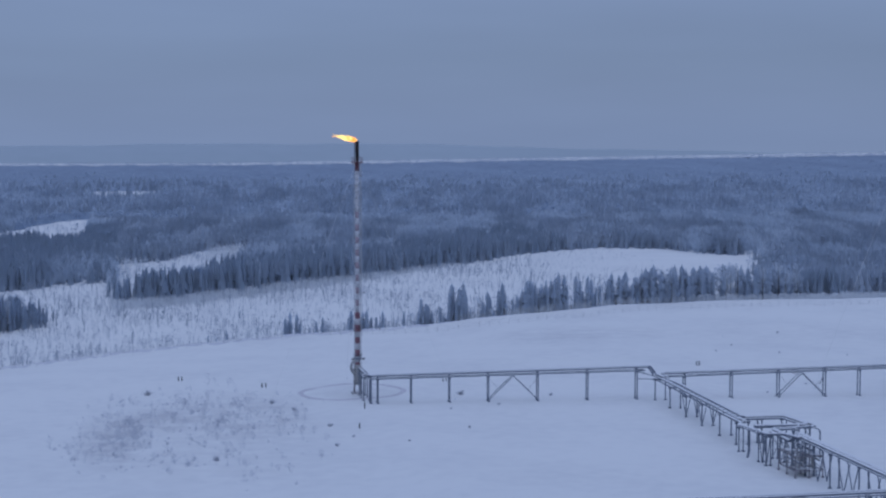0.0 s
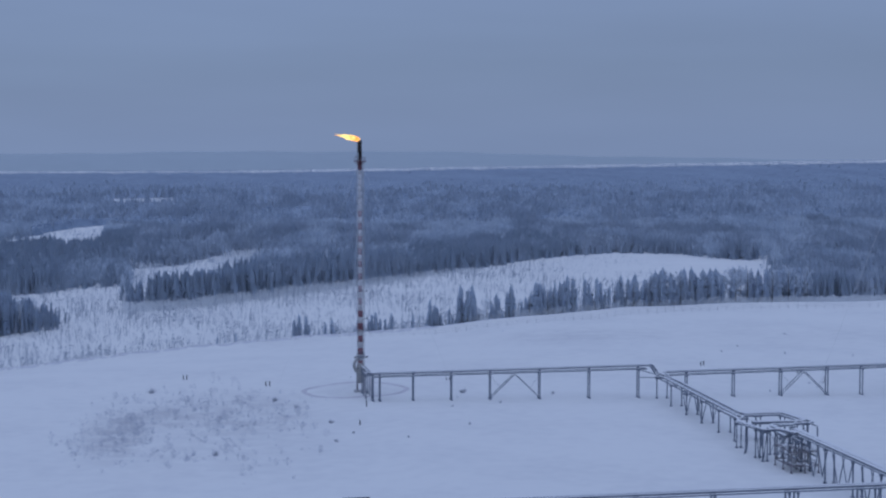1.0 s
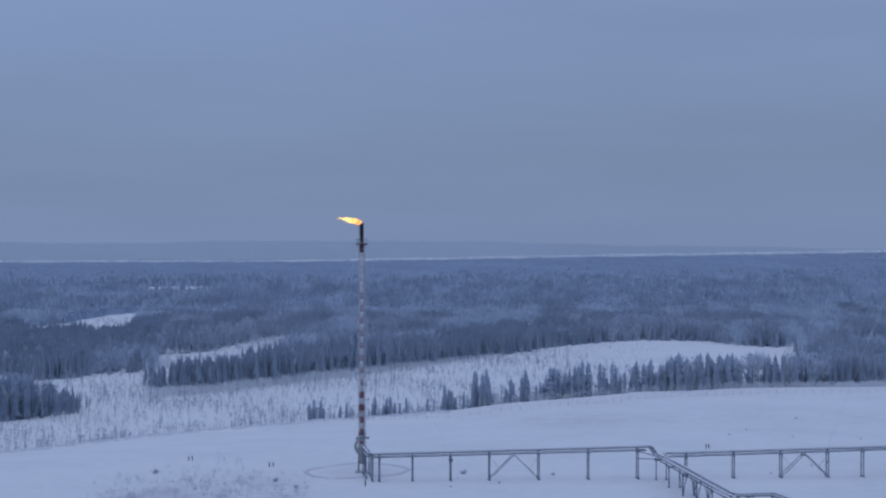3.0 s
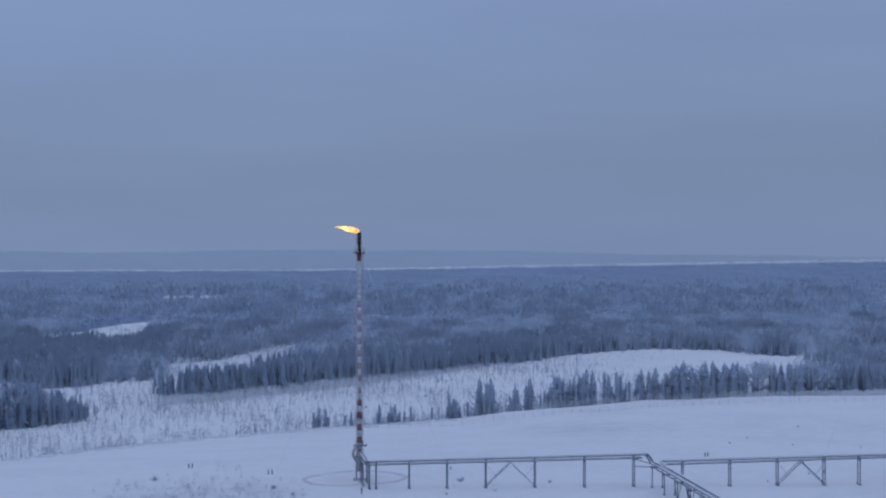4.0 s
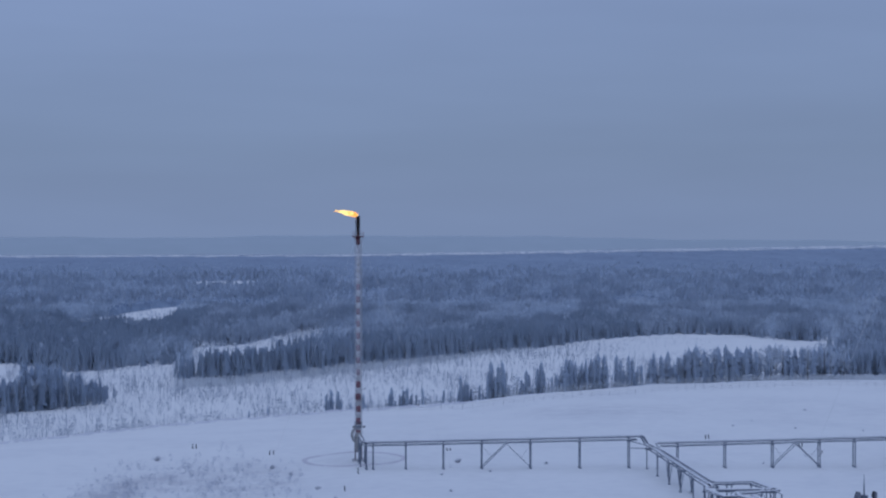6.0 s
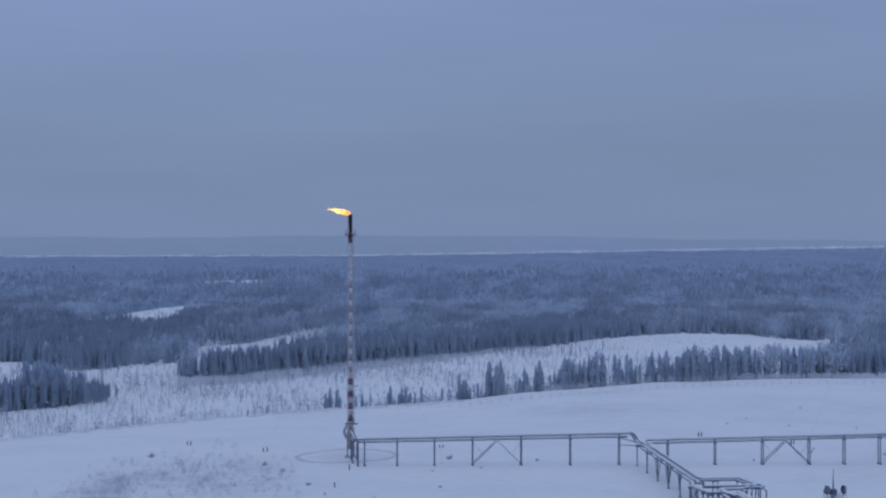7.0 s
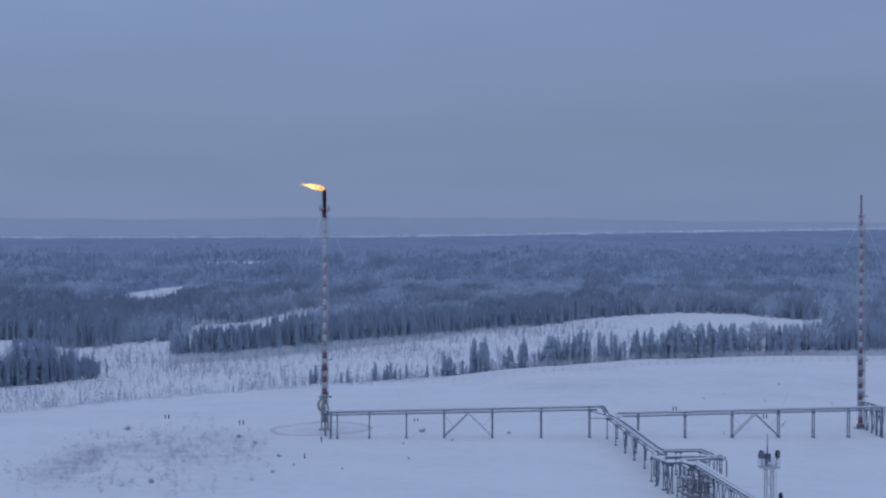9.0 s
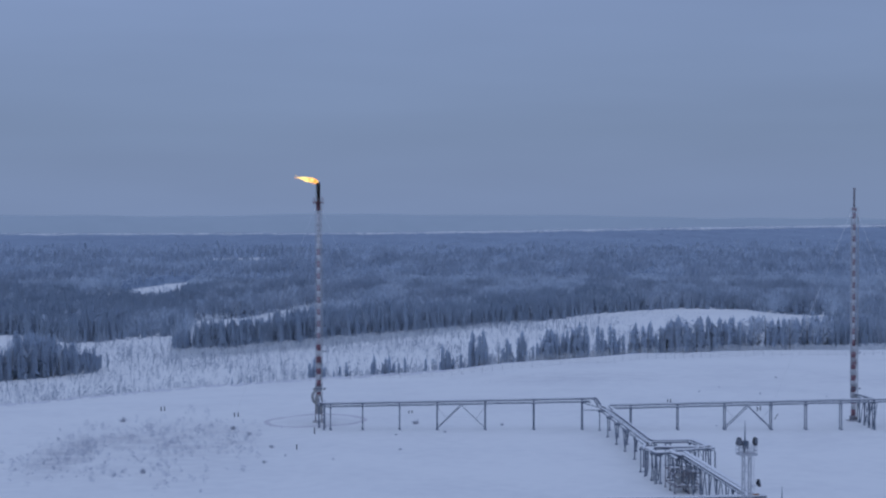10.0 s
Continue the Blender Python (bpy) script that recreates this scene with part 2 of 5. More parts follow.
def flame_material():
    m = bpy.data.materials.new("burning_gas")
    m.use_nodes = True
    nt = m.node_tree
    n, ln = nt.nodes, nt.links
    n.clear()
    out = n.new("ShaderNodeOutputMaterial")
    em = n.new("ShaderNodeEmission")
    em.inputs["Strength"].default_value = 1.5
    geo = n.new("ShaderNodeNewGeometry")
    noi = n.new("ShaderNodeTexNoise")
    noi.inputs["Scale"].default_value = 0.55
    noi.inputs["Detail"].default_value = 4
    ramp = n.new("ShaderNodeValToRGB")
    ramp.color_ramp.elements[0].position, ramp.color_ramp.elements[0].color = 0.32, (1.0, 0.30, 0.05, 1)
    ramp.color_ramp.elements[1].position, ramp.color_ramp.elements[1].color = 0.62, (1.0, 0.78, 0.29, 1)
    ln.new(geo.outputs["Position"], noi.inputs["Vector"])
    ln.new(noi.outputs["Fac"], ramp.inputs["Fac"])
    ln.new(ramp.outputs["Color"], em.inputs["Color"])
    ln.new(em.outputs[0], out.inputs["Surface"])
    return m


FLAME = flame_material()


# ---------------------------------------------------------------- building helpers
def part(name, bm, mat, parent, label=""):
    """One bmesh as one mesh object under a thing or a part; at top level without a parent."""
    me = bpy.data.meshes.new(name)
    bm.to_mesh(me)
    bm.free()
    me.materials.append(mat)
    ob = new(name, me)
    ob.parent = parent
    return tagged(ob, label)


def again(ob, m, parent):
    """Another object on the same mesh."""
    o = new(ob.name.split(".")[0], ob.data)
    o.parent = parent
    o.matrix_basis = m
    return o


def thing(name, at=(0, 0, 0), turn=0.0, label="", category="", group=""):
    e = new(name)
    e.empty_display_size = 0.3
    e.matrix_basis = pose(at[0], at[1], at[2], 0, 0, turn)
    return tagged(e, label, category, group)


def box(bm, c, s, bevel=0.0):
    r = bmesh.ops.create_cube(bm, size=1.0, matrix=Matrix.Translation(c) @ Matrix.Diagonal((*s, 1)))
    if bevel:
        edges = list({e for v in r["verts"] for e in v.link_edges})
        bmesh.ops.bevel(bm, geom=edges, offset=bevel, segments=1, affect="EDGES")
    return bm


def bar(bm, a, b, w, h=None):
    """A square bar from a to b."""
    a, b = Vector(a), Vector(b)
    d = b - a
    q = d.to_track_quat("Z", "Y").to_matrix().to_4x4()
    bmesh.ops.create_cube(bm, size=1.0, matrix=Matrix.Translation((a + b) / 2) @ q @ Matrix.Diagonal((w, h or w, d.length, 1)))
    return bm


def rounded(points, radius, steps=5):
    """A polyline whose corners are bent round."""
    pts = [Vector(p) for p in points]
    out = [pts[0]]
    for a, b, c in zip(pts, pts[1:], pts[2:]):
        u, v = a - b, c - b
        r = min(radius, u.length * 0.45, v.length * 0.45)
        p, q = b + u.normalized() * r, b + v.normalized() * r
        for i in range(steps + 1):
            f = i / steps
            out.append(p * (1 - f) ** 2 + b * 2 * f * (1 - f) + q * f * f)
    out.append(pts[-1])
    return out


def tube(bm, pts, r, sides=10, radii=None):
    """A round pipe along points, closed at both ends."""
    pts = [Vector(p) for p in pts]
    rings, up = [], None
    for i, p in enumerate(pts):
        d = (pts[min(i + 1, len(pts) - 1)] - pts[max(i - 1, 0)]).normalized()
        if up is None:
            up = Vector((0, 0, 1)) if abs(d.z) < 0.9 else Vector((1, 0, 0))
        s = d.cross(up).normalized()
        up = s.cross(d).normalized()
        rr = radii[i] if radii else r
        rings.append([bm.verts.new(p + (s * math.cos(a) + up * math.sin(a)) * rr) for a in (2 * math.pi * k / sides for k in range(sides))])
    for a, b in zip(rings, rings[1:]):
        for k in range(sides):
            f = bm.faces.new((a[k], a[(k + 1) % sides], b[(k + 1) % sides], b[k]))
            f.smooth = True
    bm.faces.new(rings[0][::-1])
    bm.faces.new(rings[-1])
    return bm


def ring(bm, c, r, w, sides=24):
    """A round rail lying level."""
    pts = [Vector(c) + Vector((r * math.cos(a), r * math.sin(a), 0)) for a in (2 * math.pi * k / sides for k in range(sides + 1))]
    return tube(bm, pts, w, 6)


def from_arrays(name, verts, faces, mat, parent=None):
    me = bpy.data.meshes.new(name)
    me.from_pydata(verts, [], faces)
    me.materials.append(mat)
    ob = new(name, me)
    ob.parent = parent
    return ob


def smooth01(v):
    v = np.clip(v, 0, 1)
    return v * v * (3 - 2 * v)


PATCH = np.random.default_rng(8).random((64, 64))


def field(x, y, sx, sy, k=0.0):
    """Smooth random patches of about sx by sy metres, 0 to 1."""
    total = 0.0
    for o, w in ((1.0, 0.6), (2.3, 0.4)):
        u, v = np.asarray(x) / sx * o + 17.3 * k + 3 * o, np.asarray(y) / sy * o + 9.1 * k + 5 * o
        i, j = np.floor(u).astype(int), np.floor(v).astype(int)
        a, b = smooth01(u - i), smooth01(v - j)
        i0, i1, j0, j1 = i % 64, (i + 1) % 64, j % 64, (j + 1) % 64
        total = total + w * ((PATCH[i0, j0] * (1 - a) + PATCH[i1, j0] * a) * (1 - b) + (PATCH[i0, j1] * (1 - a) + PATCH[i1, j1] * a) * b)
    return total


# ---------------------------------------------------------------- the lie of the land
EDGE_X = [-400, -200, -95, -62, -30, 0, 28, 52, 66, 85, 104, 126, 172, 230, 400]
EDGE_Y = [20, 70, 122, 152, 176, 194, 198, 198, 196, 200, 207, 222, 232, 232, 235]
EDGE_Z = [-10, -9, -8.5, -8.3, -8.2, -8.3, -7.3, -5.8, -4.0, -3.0, -2.6, -2.5, -2.5, -2.5, -3]


def edge_y(x):
    return np.interp(x, EDGE_X, EDGE_Y)


def wave(x, y, s, k):
    return np.sin(x / s + k) * np.sin(y / (s * 1.3) + 2.1 * k) + 0.5 * np.sin((x + y) / (s * 0.57) + 3 * k)


def ground_z(x, y):
    """Height of the snow: a plateau that falls slowly to the right, its rim, the valley, the far plain and its hills."""
    x, y = np.asarray(x, float), np.asarray(y, float)
    flat = -0.0101 * np.clip(x, 0, 200) - 0.55 * smooth01(-x / 9.0) - 0.42 * smooth01((x - 74) / 12.0) * smooth01((-4 - y) / 7.0)
    ye, ze = edge_y(x), np.interp(x, EDGE_X, EDGE_Z)
    z = flat + (ze - flat) * smooth01((y - 25) / np.maximum(ye - 25, 5))
    valley = -14.6 + 1.2 * wave(x, y, 60, 0.4) * smooth01((y - 330) / 300) * 0.5
    plain = -8 + np.clip(0.0135 * (x - 170), 0, 40) * smooth01((y - 1500) / 2000)
    valley = valley + (plain - valley) * smooth01((y - 900) / 2300)
    beyond = np.maximum(ze - 0.125 * np.maximum(y - ye, 0), valley)
    z = np.where(y > ye, beyond, z)
    lip = 0.45 * np.exp(-(((y - ye) / 4.0) ** 2))
    far = smooth01((y - 25) / 60)
    return z + lip * far * (y < ye + 30) + 0.12 * wave(x, y, 11, 0.7) * far


def gz(x, y):
    return float(ground_z(x, y))


def build_ground():
    ys = np.concatenate([np.linspace(-1500, -460, 12), np.arange(-440, 90, 5.0), np.arange(90, 300, 2.5), np.arange(300, 700, 8.0), np.geomspace(700, 4200, 70), np.linspace(4260, 4700, 6)])
    us = np.linspace(-1, 1, 221)
    us = np.sign(us) * np.abs(us) ** 1.25
    half = 420 + np.clip(ys + 450, 0, None) * 0.62
    mid = 20 + np.clip(ys + 450, 0, None) * 0.14
    X = mid[:, None] + us[None, :] * half[:, None]
    Y = np.repeat(ys[:, None], len(us), 1)
    Z = ground_z(X, Y)
    verts = np.stack([X, Y, Z], -1).reshape(-1, 3)
    w = len(us)
    i = (np.arange(len(ys) - 1)[:, None] * w + np.arange(w - 1)[None, :]).ravel()
    faces = np.stack([i, i + 1, i + w + 1, i + w], -1)
    ob = from_arrays("ground", verts, faces, SNOW)
    for p in ob.data.polygons:
        p.use_smooth = True
    return tagged(ob, "snow-covered plateau falling to a wide white valley", "ground", kind="structure")


build_ground()


def build_hills():
    """Low wooded ridge along the horizon."""
    xs = np.linspace(-2600, 4600, 240)
    prof = 2.5 * np.sin(xs / 310.0) + 1.6 * np.sin(xs / 117.0 + 1) + 1.0 * np.sin(xs / 43.0 + 2)
    rows = [(4235, -14 + 0 * xs), (4330, 14 + prof * 0.5), (4460, 31 + prof), (4560, 39.5 + prof), (4640, 24 + prof)]
    verts = np.concatenate([np.stack([xs, np.full_like(xs, y), z], -1) for y, z in rows])
    w = len(xs)
    i = (np.arange(len(rows) - 1)[:, None] * w + np.arange(w - 1)[None, :]).ravel()
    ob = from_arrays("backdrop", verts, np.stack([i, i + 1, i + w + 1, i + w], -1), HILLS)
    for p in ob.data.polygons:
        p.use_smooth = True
    return tagged(ob, "long low wooded hills, distance haze in their pale colour", "hills", kind="structure")


build_hills()


# ---------------------------------------------------------------- flare stacks
STACK_H = 55.3


def flare_stack(at, burning, label):
    st = thing("flare_stack", at, 0, label, "flare stack", "flare stacks")
    # footing and seal drum
    bm = bmesh.new()
    box(bm, (0, 0, 0.0), (3.0, 3.0, 0.5), 0.06)
    part("footing", bm, CONCRETE, st, "snowy concrete footing")
    bm = bmesh.new()
    if burning:
        tube(bm, [(0, 0, 2.0), (0, 0, 2.3), (0, 0, 5.9), (0, 0, 6.5), (0, 0, 7.0)], 1, 18, [0.6, 0.98, 0.98, 0.85, 0.55])
    else:
        tube(bm, [(0, 0, 0.2), (0, 0, 1.2), (0, 0, 1.5)], 1, 18, [1.0, 0.95, 0.55])
    part("seal_drum", bm, DRUM if burning else RUST, st, "brown steel drum at the foot")
    for z in (2.6, 4.2, 5.7) if burning else (0.5, 1.1):
        bm = bmesh.new()
        ring(bm, (0, 0, z), 1.0 if burning else 1.02, 0.05, 18)
        part("flange", bm, STEEL, st)
    # banded riser
    step, low = 1.5, (6.0 if burning else 1.5)
    for k in range(33 if burning else 36):
        z0 = low + k * step
        bm = bmesh.new()
        tube(bm, [(0, 0, z0), (0, 0, z0 + step)], 0.6 if z0 < 19 else 0.46 if burning else 0.38, 14)
        part("band", bm, ((RED, WHITE) if z0 < 21 else (RED_HAZED, WHITE_HAZED) if burning and z0 < 45 else (WHITE_HAZED, WHITE_HAZED) if burning else (RED_DARK, WHITE_HAZED))[k % 2], st, ("red painted band" if z0 < 45 or not burning else "frosted band, haze in its colour", "white painted band")[k % 2])
    # slim three-legged lattice round the riser
    wide = 0.92 if burning else 1.08
    legs = [(wide * math.cos(a), wide * math.sin(a)) for a in (radians(90), radians(210), radians(330))]
    for x, y in legs:
        bm = bmesh.new()
        bar(bm, (x, y, 6.0), (x, y, 54.8 if burning else 53.0), 0.11 if burning else 0.17)
        part("leg", bm, GALV, st)
    bm = bmesh.new()
    for k in range(17):
        z0, z1 = 6.0 + k * 2.9, 6.0 + (k + 1) * 2.9
        for i in range(3):
            a, b = legs[i], legs[(i + 1) % 3]
            bar(bm, (*a, z1), (*b, z1), 0.06 if burning else 0.09)
            bar(bm, (*a, z0), (*b, z1), 0.05 if burning else 0.08)
    part("lattice", bm, GALV, st, "frosted lattice bracing")
    # ladder with hoops
    bm = bmesh.new()
    for dx in (-0.2, 0.2):
        bar(bm, (0.75 + dx, -0.75, 0.5), (0.75 + dx, -0.75, STACK_H), 0.05)
    for k in range(150):
        bar(bm, (0.55, -0.75, 0.8 + k * 0.36), (0.95, -0.75, 0.8 + k * 0.36), 0.03)
    part("ladder", bm, GALV, st)
    # platforms
    for z, r, mat in ((8.4, 1.0, STEEL), (15.2, 0.9, RED), (STACK_H, 1.4, MAROON)) if burning else ((8.4, 0.8, STEEL), (15.2, 0.75, RED)):
        bm = bmesh.new()
        tube(bm, [(0, 0, z - 0.12), (0, 0, z + 0.12)], r, 16)
        for k in range(6):
            a = 2 * math.pi * k / 6
            bar(bm, (0.4 * math.cos(a), 0.4 * math.sin(a), z - 0.9), (r * math.cos(a), r * math.sin(a), z - 0.08), 0.08)
        pl = part("platform", bm, mat, st, "round grated platform")
        bm = bmesh.new()
        for h in (0.55, 1.1):
            ring(bm, (0, 0, z + h), r - 0.05, 0.03, 16)
        for k in range(8):
            a = 2 * math.pi * k / 8
            bar(bm, ((r - 0.05) * math.cos(a), (r - 0.05) * math.sin(a), z), ((r - 0.05) * math.cos(a), (r - 0.05) * math.sin(a), z + 1.1), 0.05)
        part("railing", bm, mat, pl)
    # lamp brackets
    for z in (8.2, 17.5, 24.0):
        bm = bmesh.new()
        bar(bm, (0, 0, z), (1.6, -0.2, z + 0.1), 0.09)
        box(bm, (1.6, -0.2, z + 0.2), (0.35, 0.3, 0.35), 0.04)
        part("warning_lamp", bm, STEEL, st)
    # tip
    if burning:
        bm = bmesh.new()
        tube(bm, [(0, 0, 53.2), (0, 0, 53.6), (0, 0, 55.2)], 0.5, 14, [0.5, 0.52, 0.52])
        part("collar", bm, MAROON, st, "heat-darkened red collar")
        bm = bmesh.new()
        tube(bm, [(0, 0, 55.0), (0, 0, 57.4), (0, 0, 57.5), (0, 0, 59.3), (0, 0, 60.3)], 0.4, 14, [0.36, 0.36, 0.44, 0.44, 0.5])
        part("tip", bm, SOOT, st, "blackened burner tip")
        bm = bmesh.new()
        for k in range(3):
            a = radians(40 + 120 * k)
            tube(bm, [(0.6 * math.cos(a), 0.6 * math.sin(a), 55.3), (0.6 * math.cos(a), 0.6 * math.sin(a), 59.6), (0.4 * math.cos(a), 0.4 * math.sin(a), 60.2)], 0.06, 6)
        part("pilot_pipe", bm, SOOT, st)
    else:
        bm = bmesh.new()
        tube(bm, [(0, 0, 55.4), (0, 0, 59.9), (0, 0, 60.0), (0, 0, 60.4)], 0.4, 12, [0.27, 0.25, 0.33, 0.33])
        part("tip", bm, RUST, st, "dull grey-brown cold burner tip")
        bm = bmesh.new()
        tube(bm, [(0, 0, 54.6), (0, 0, 55.3)], 0.55, 14)
        part("flange", bm, RED_DARK, st)
    # guy ropes
    for k in range(3):
        a = radians((-31 if burning else -49) + 120 * k)
        for z, r in ((54.0, 25.0),):
            bm = bmesh.new()
            foot = (r * math.cos(a), r * math.sin(a))
            tube(bm, [(0.9 * math.cos(a), 0.9 * math.sin(a), z), (foot[0], foot[1], gz(at[0] + foot[0], at[1] + foot[1]) - at[2] + 0.3)], 0.02 if burning else 0.032, 6)
            part("guy_rope", bm, SNOW_CAP, st, "frosted steel guy rope")
            bm = bmesh.new()
            box(bm, (foot[0], foot[1], gz(at[0] + foot[0], at[1] + foot[1]) - at[2] + 0.12), (0.5, 0.5, 0.4), 0.05)
            part("anchor_block", bm, SNOW_CAP, st, "snowed-over anchor block")
    # gas riser beside the drum
    bm = bmesh.new()
    if burning:
        way = [(-0.8, -0.5, 4.7), (-1.3, -0.7, 5.2), (-1.7, -0.7, 6.4), (-1.3, -0.7, 7.5), (-0.6, -0.5, 8.2), (0, 0, 8.5)]
    else:
        way = [(0.9, -0.7, 0.4), (0.9, -0.7, 5.4), (0.3, -0.3, 7.0), (0, 0, 7.2)]
    tube(bm, rounded(way, 0.8), 0.34 if burning else 0.16, 10)
    part("purge_pipe", bm, DRUM, st)
    if burning:
        bm = bmesh.new()
        bar(bm, (-1.4, -0.3, 8.3), (1.4, -0.3, 8.3), 0.12)
        for x, z in ((-1.25, 8.3), (1.4, 8.25)):
            box(bm, (x, -0.3, z), (0.5, 0.35, 0.3), 0.04)
        part("crossarm", bm, DARK, st, "dark crossarm with lamps")
    for x, y in ((1.3, -1.1), (-1.3, -1.1), (1.3, 1.1), (-1.3, 1.1)) if burning else ():
        bm = bmesh.new()
        bar(bm, (x * 0.6, y * 0.55, 0.2), (x * 0.58, y * 0.52, 3.0), 0.2)
        part("leg", bm, RUST, st)
    return st


STACK_B = (138.3, 0.3)
flare_stack((0, 0, gz(0, 0)), True, "tall red and white banded flare stack, burning, on snow")
flare_stack((STACK_B[0], STACK_B[1], gz(*STACK_B)), False, "tall red and white banded flare stack, unlit, with guy ropes")


def flame(at):
    """Gas flame blown aside from the burner tip: a ragged bundle of tongues."""
    rnd = random.Random(4)
    fl = thing("flame", at, 0, "bright orange gas flame blown sideways by wind", "flame")
    for k in range(7):
        ln = (6.0, 5.2, 4.6, 3.8, 5.6, 3.0, 2.2)[k]
        off = rnd.uniform(-0.25, 0.25)
        pts, rad = [], []
        for i in range(13):
            f = i / 12
            pts.append((-0.1 - ln * f, off * f * 2 + 0.12 * math.sin(9 * f + k), 0.1 + 1.55 * f ** 0.8 * ln / 6 + 0.16 * math.sin(11 * f + 2 * k) * f + (k - 3) * 0.1 * f))
            rad.append(max(0.03, (0.34 + 0.34 * math.sin(math.pi * min(1, f * 1.25) ** 0.8)) * (1 - f ** 2.2) * (1.0 if k < 3 else 0.75) * (1 + 0.18 * math.sin(15 * f + k))))
        bm = bmesh.new()
        tube(bm, pts, 0.3, 9, rad)
        part("tongue", bm, FLAME, fl)
    return fl


flame((0, 0, gz(0, 0) + 60.25))

# earth ring round the burning stack
bm = bmesh.new()
n = 72
prev = None
rows = []
for k in range(n):
    a = 2 * math.pi * k / n
    rr = 12.4 + 0.25 * math.sin(3 * a) + 0.15 * math.sin(7 * a + 1)
    row = []
    for dr, dz in ((-0.95, -0.1), (-0.35, 0.17), (0.3, 0.18), (0.95, -0.1)):
        x, y = -0.8 + (rr + dr) * math.cos(a), 3.6 + (rr + dr) * math.sin(a)
        row.append(bm.verts.new((x, y, gz(x, y) + dz)))
    rows.append(row)
for a, b in zip(rows, rows[1:] + rows[:1]):
    for k in range(3):
        bm.faces.new((a[k], b[k], b[k + 1], a[k + 1]))
tagged(part("earth_berm", bm, EARTH, None), "low ring of frozen earth round the flare stack", "berm")


# low bank of frozen earth and grass along the rim
bm = bmesh.new()
prev = None
for k in range(121):
    x = -150 + 200 * k / 120
    y = float(edge_y(x)) - 2.4 + 1.3 * math.sin(x * 0.31) + 0.8 * math.sin(x * 0.83 + 1)
    up = 0.13 + 0.14 * math.sin(x * 0.7) + 0.10 * math.sin(x * 1.9)
    row = [bm.verts.new((x, y + dy, gz(x, y + dy) + dz)) for dy, dz in ((-3.4, -0.08), (-1.0, up), (0.9, up * 0.9), (2.2, -0.08))]
    if prev:
        for i in range(3):
            bm.faces.new((prev[i], row[i], row[i + 1], prev[i + 1]))
    prev = row
tagged(part("earth_bank", bm, BANK, None), "low bank of frozen earth along the plateau rim", "bank")


# ---------------------------------------------------------------- pipe racks
def snow_strip(bm, pts, r, half=0.22):
    """Snow lying along the top of a pipe."""
    prev = None
    pts = [Vector(p) for p in pts]
    for i, p in enumerate(pts):
        d = pts[min(i + 1, len(pts) - 1)] - pts[max(i - 1, 0)]
        s = Vector((-d.y, d.x, 0)).normalized()
        row = [bm.verts.new(p + s * half * a + Vector((0, 0, r * b))) for a, b in ((-1, 0.62), (-0.5, 1.2), (0.5, 1.22), (1, 0.62))]
        if prev:
            for k in range(3):
                bm.faces.new((prev[k], row[k], row[k + 1], prev[k + 1]))
        prev = row
    return bm


def dense(pts, step=6.0):
    """Points along a polyline at close steps."""
    out = []
    for a, b in zip(pts, pts[1:]):
        a, b = Vector(a), Vector(b)
        n = max(1, int((b - a).length / step))
        out += [a + (b - a) * i / n for i in range(n)]
    return out + [Vector(pts[-1])]


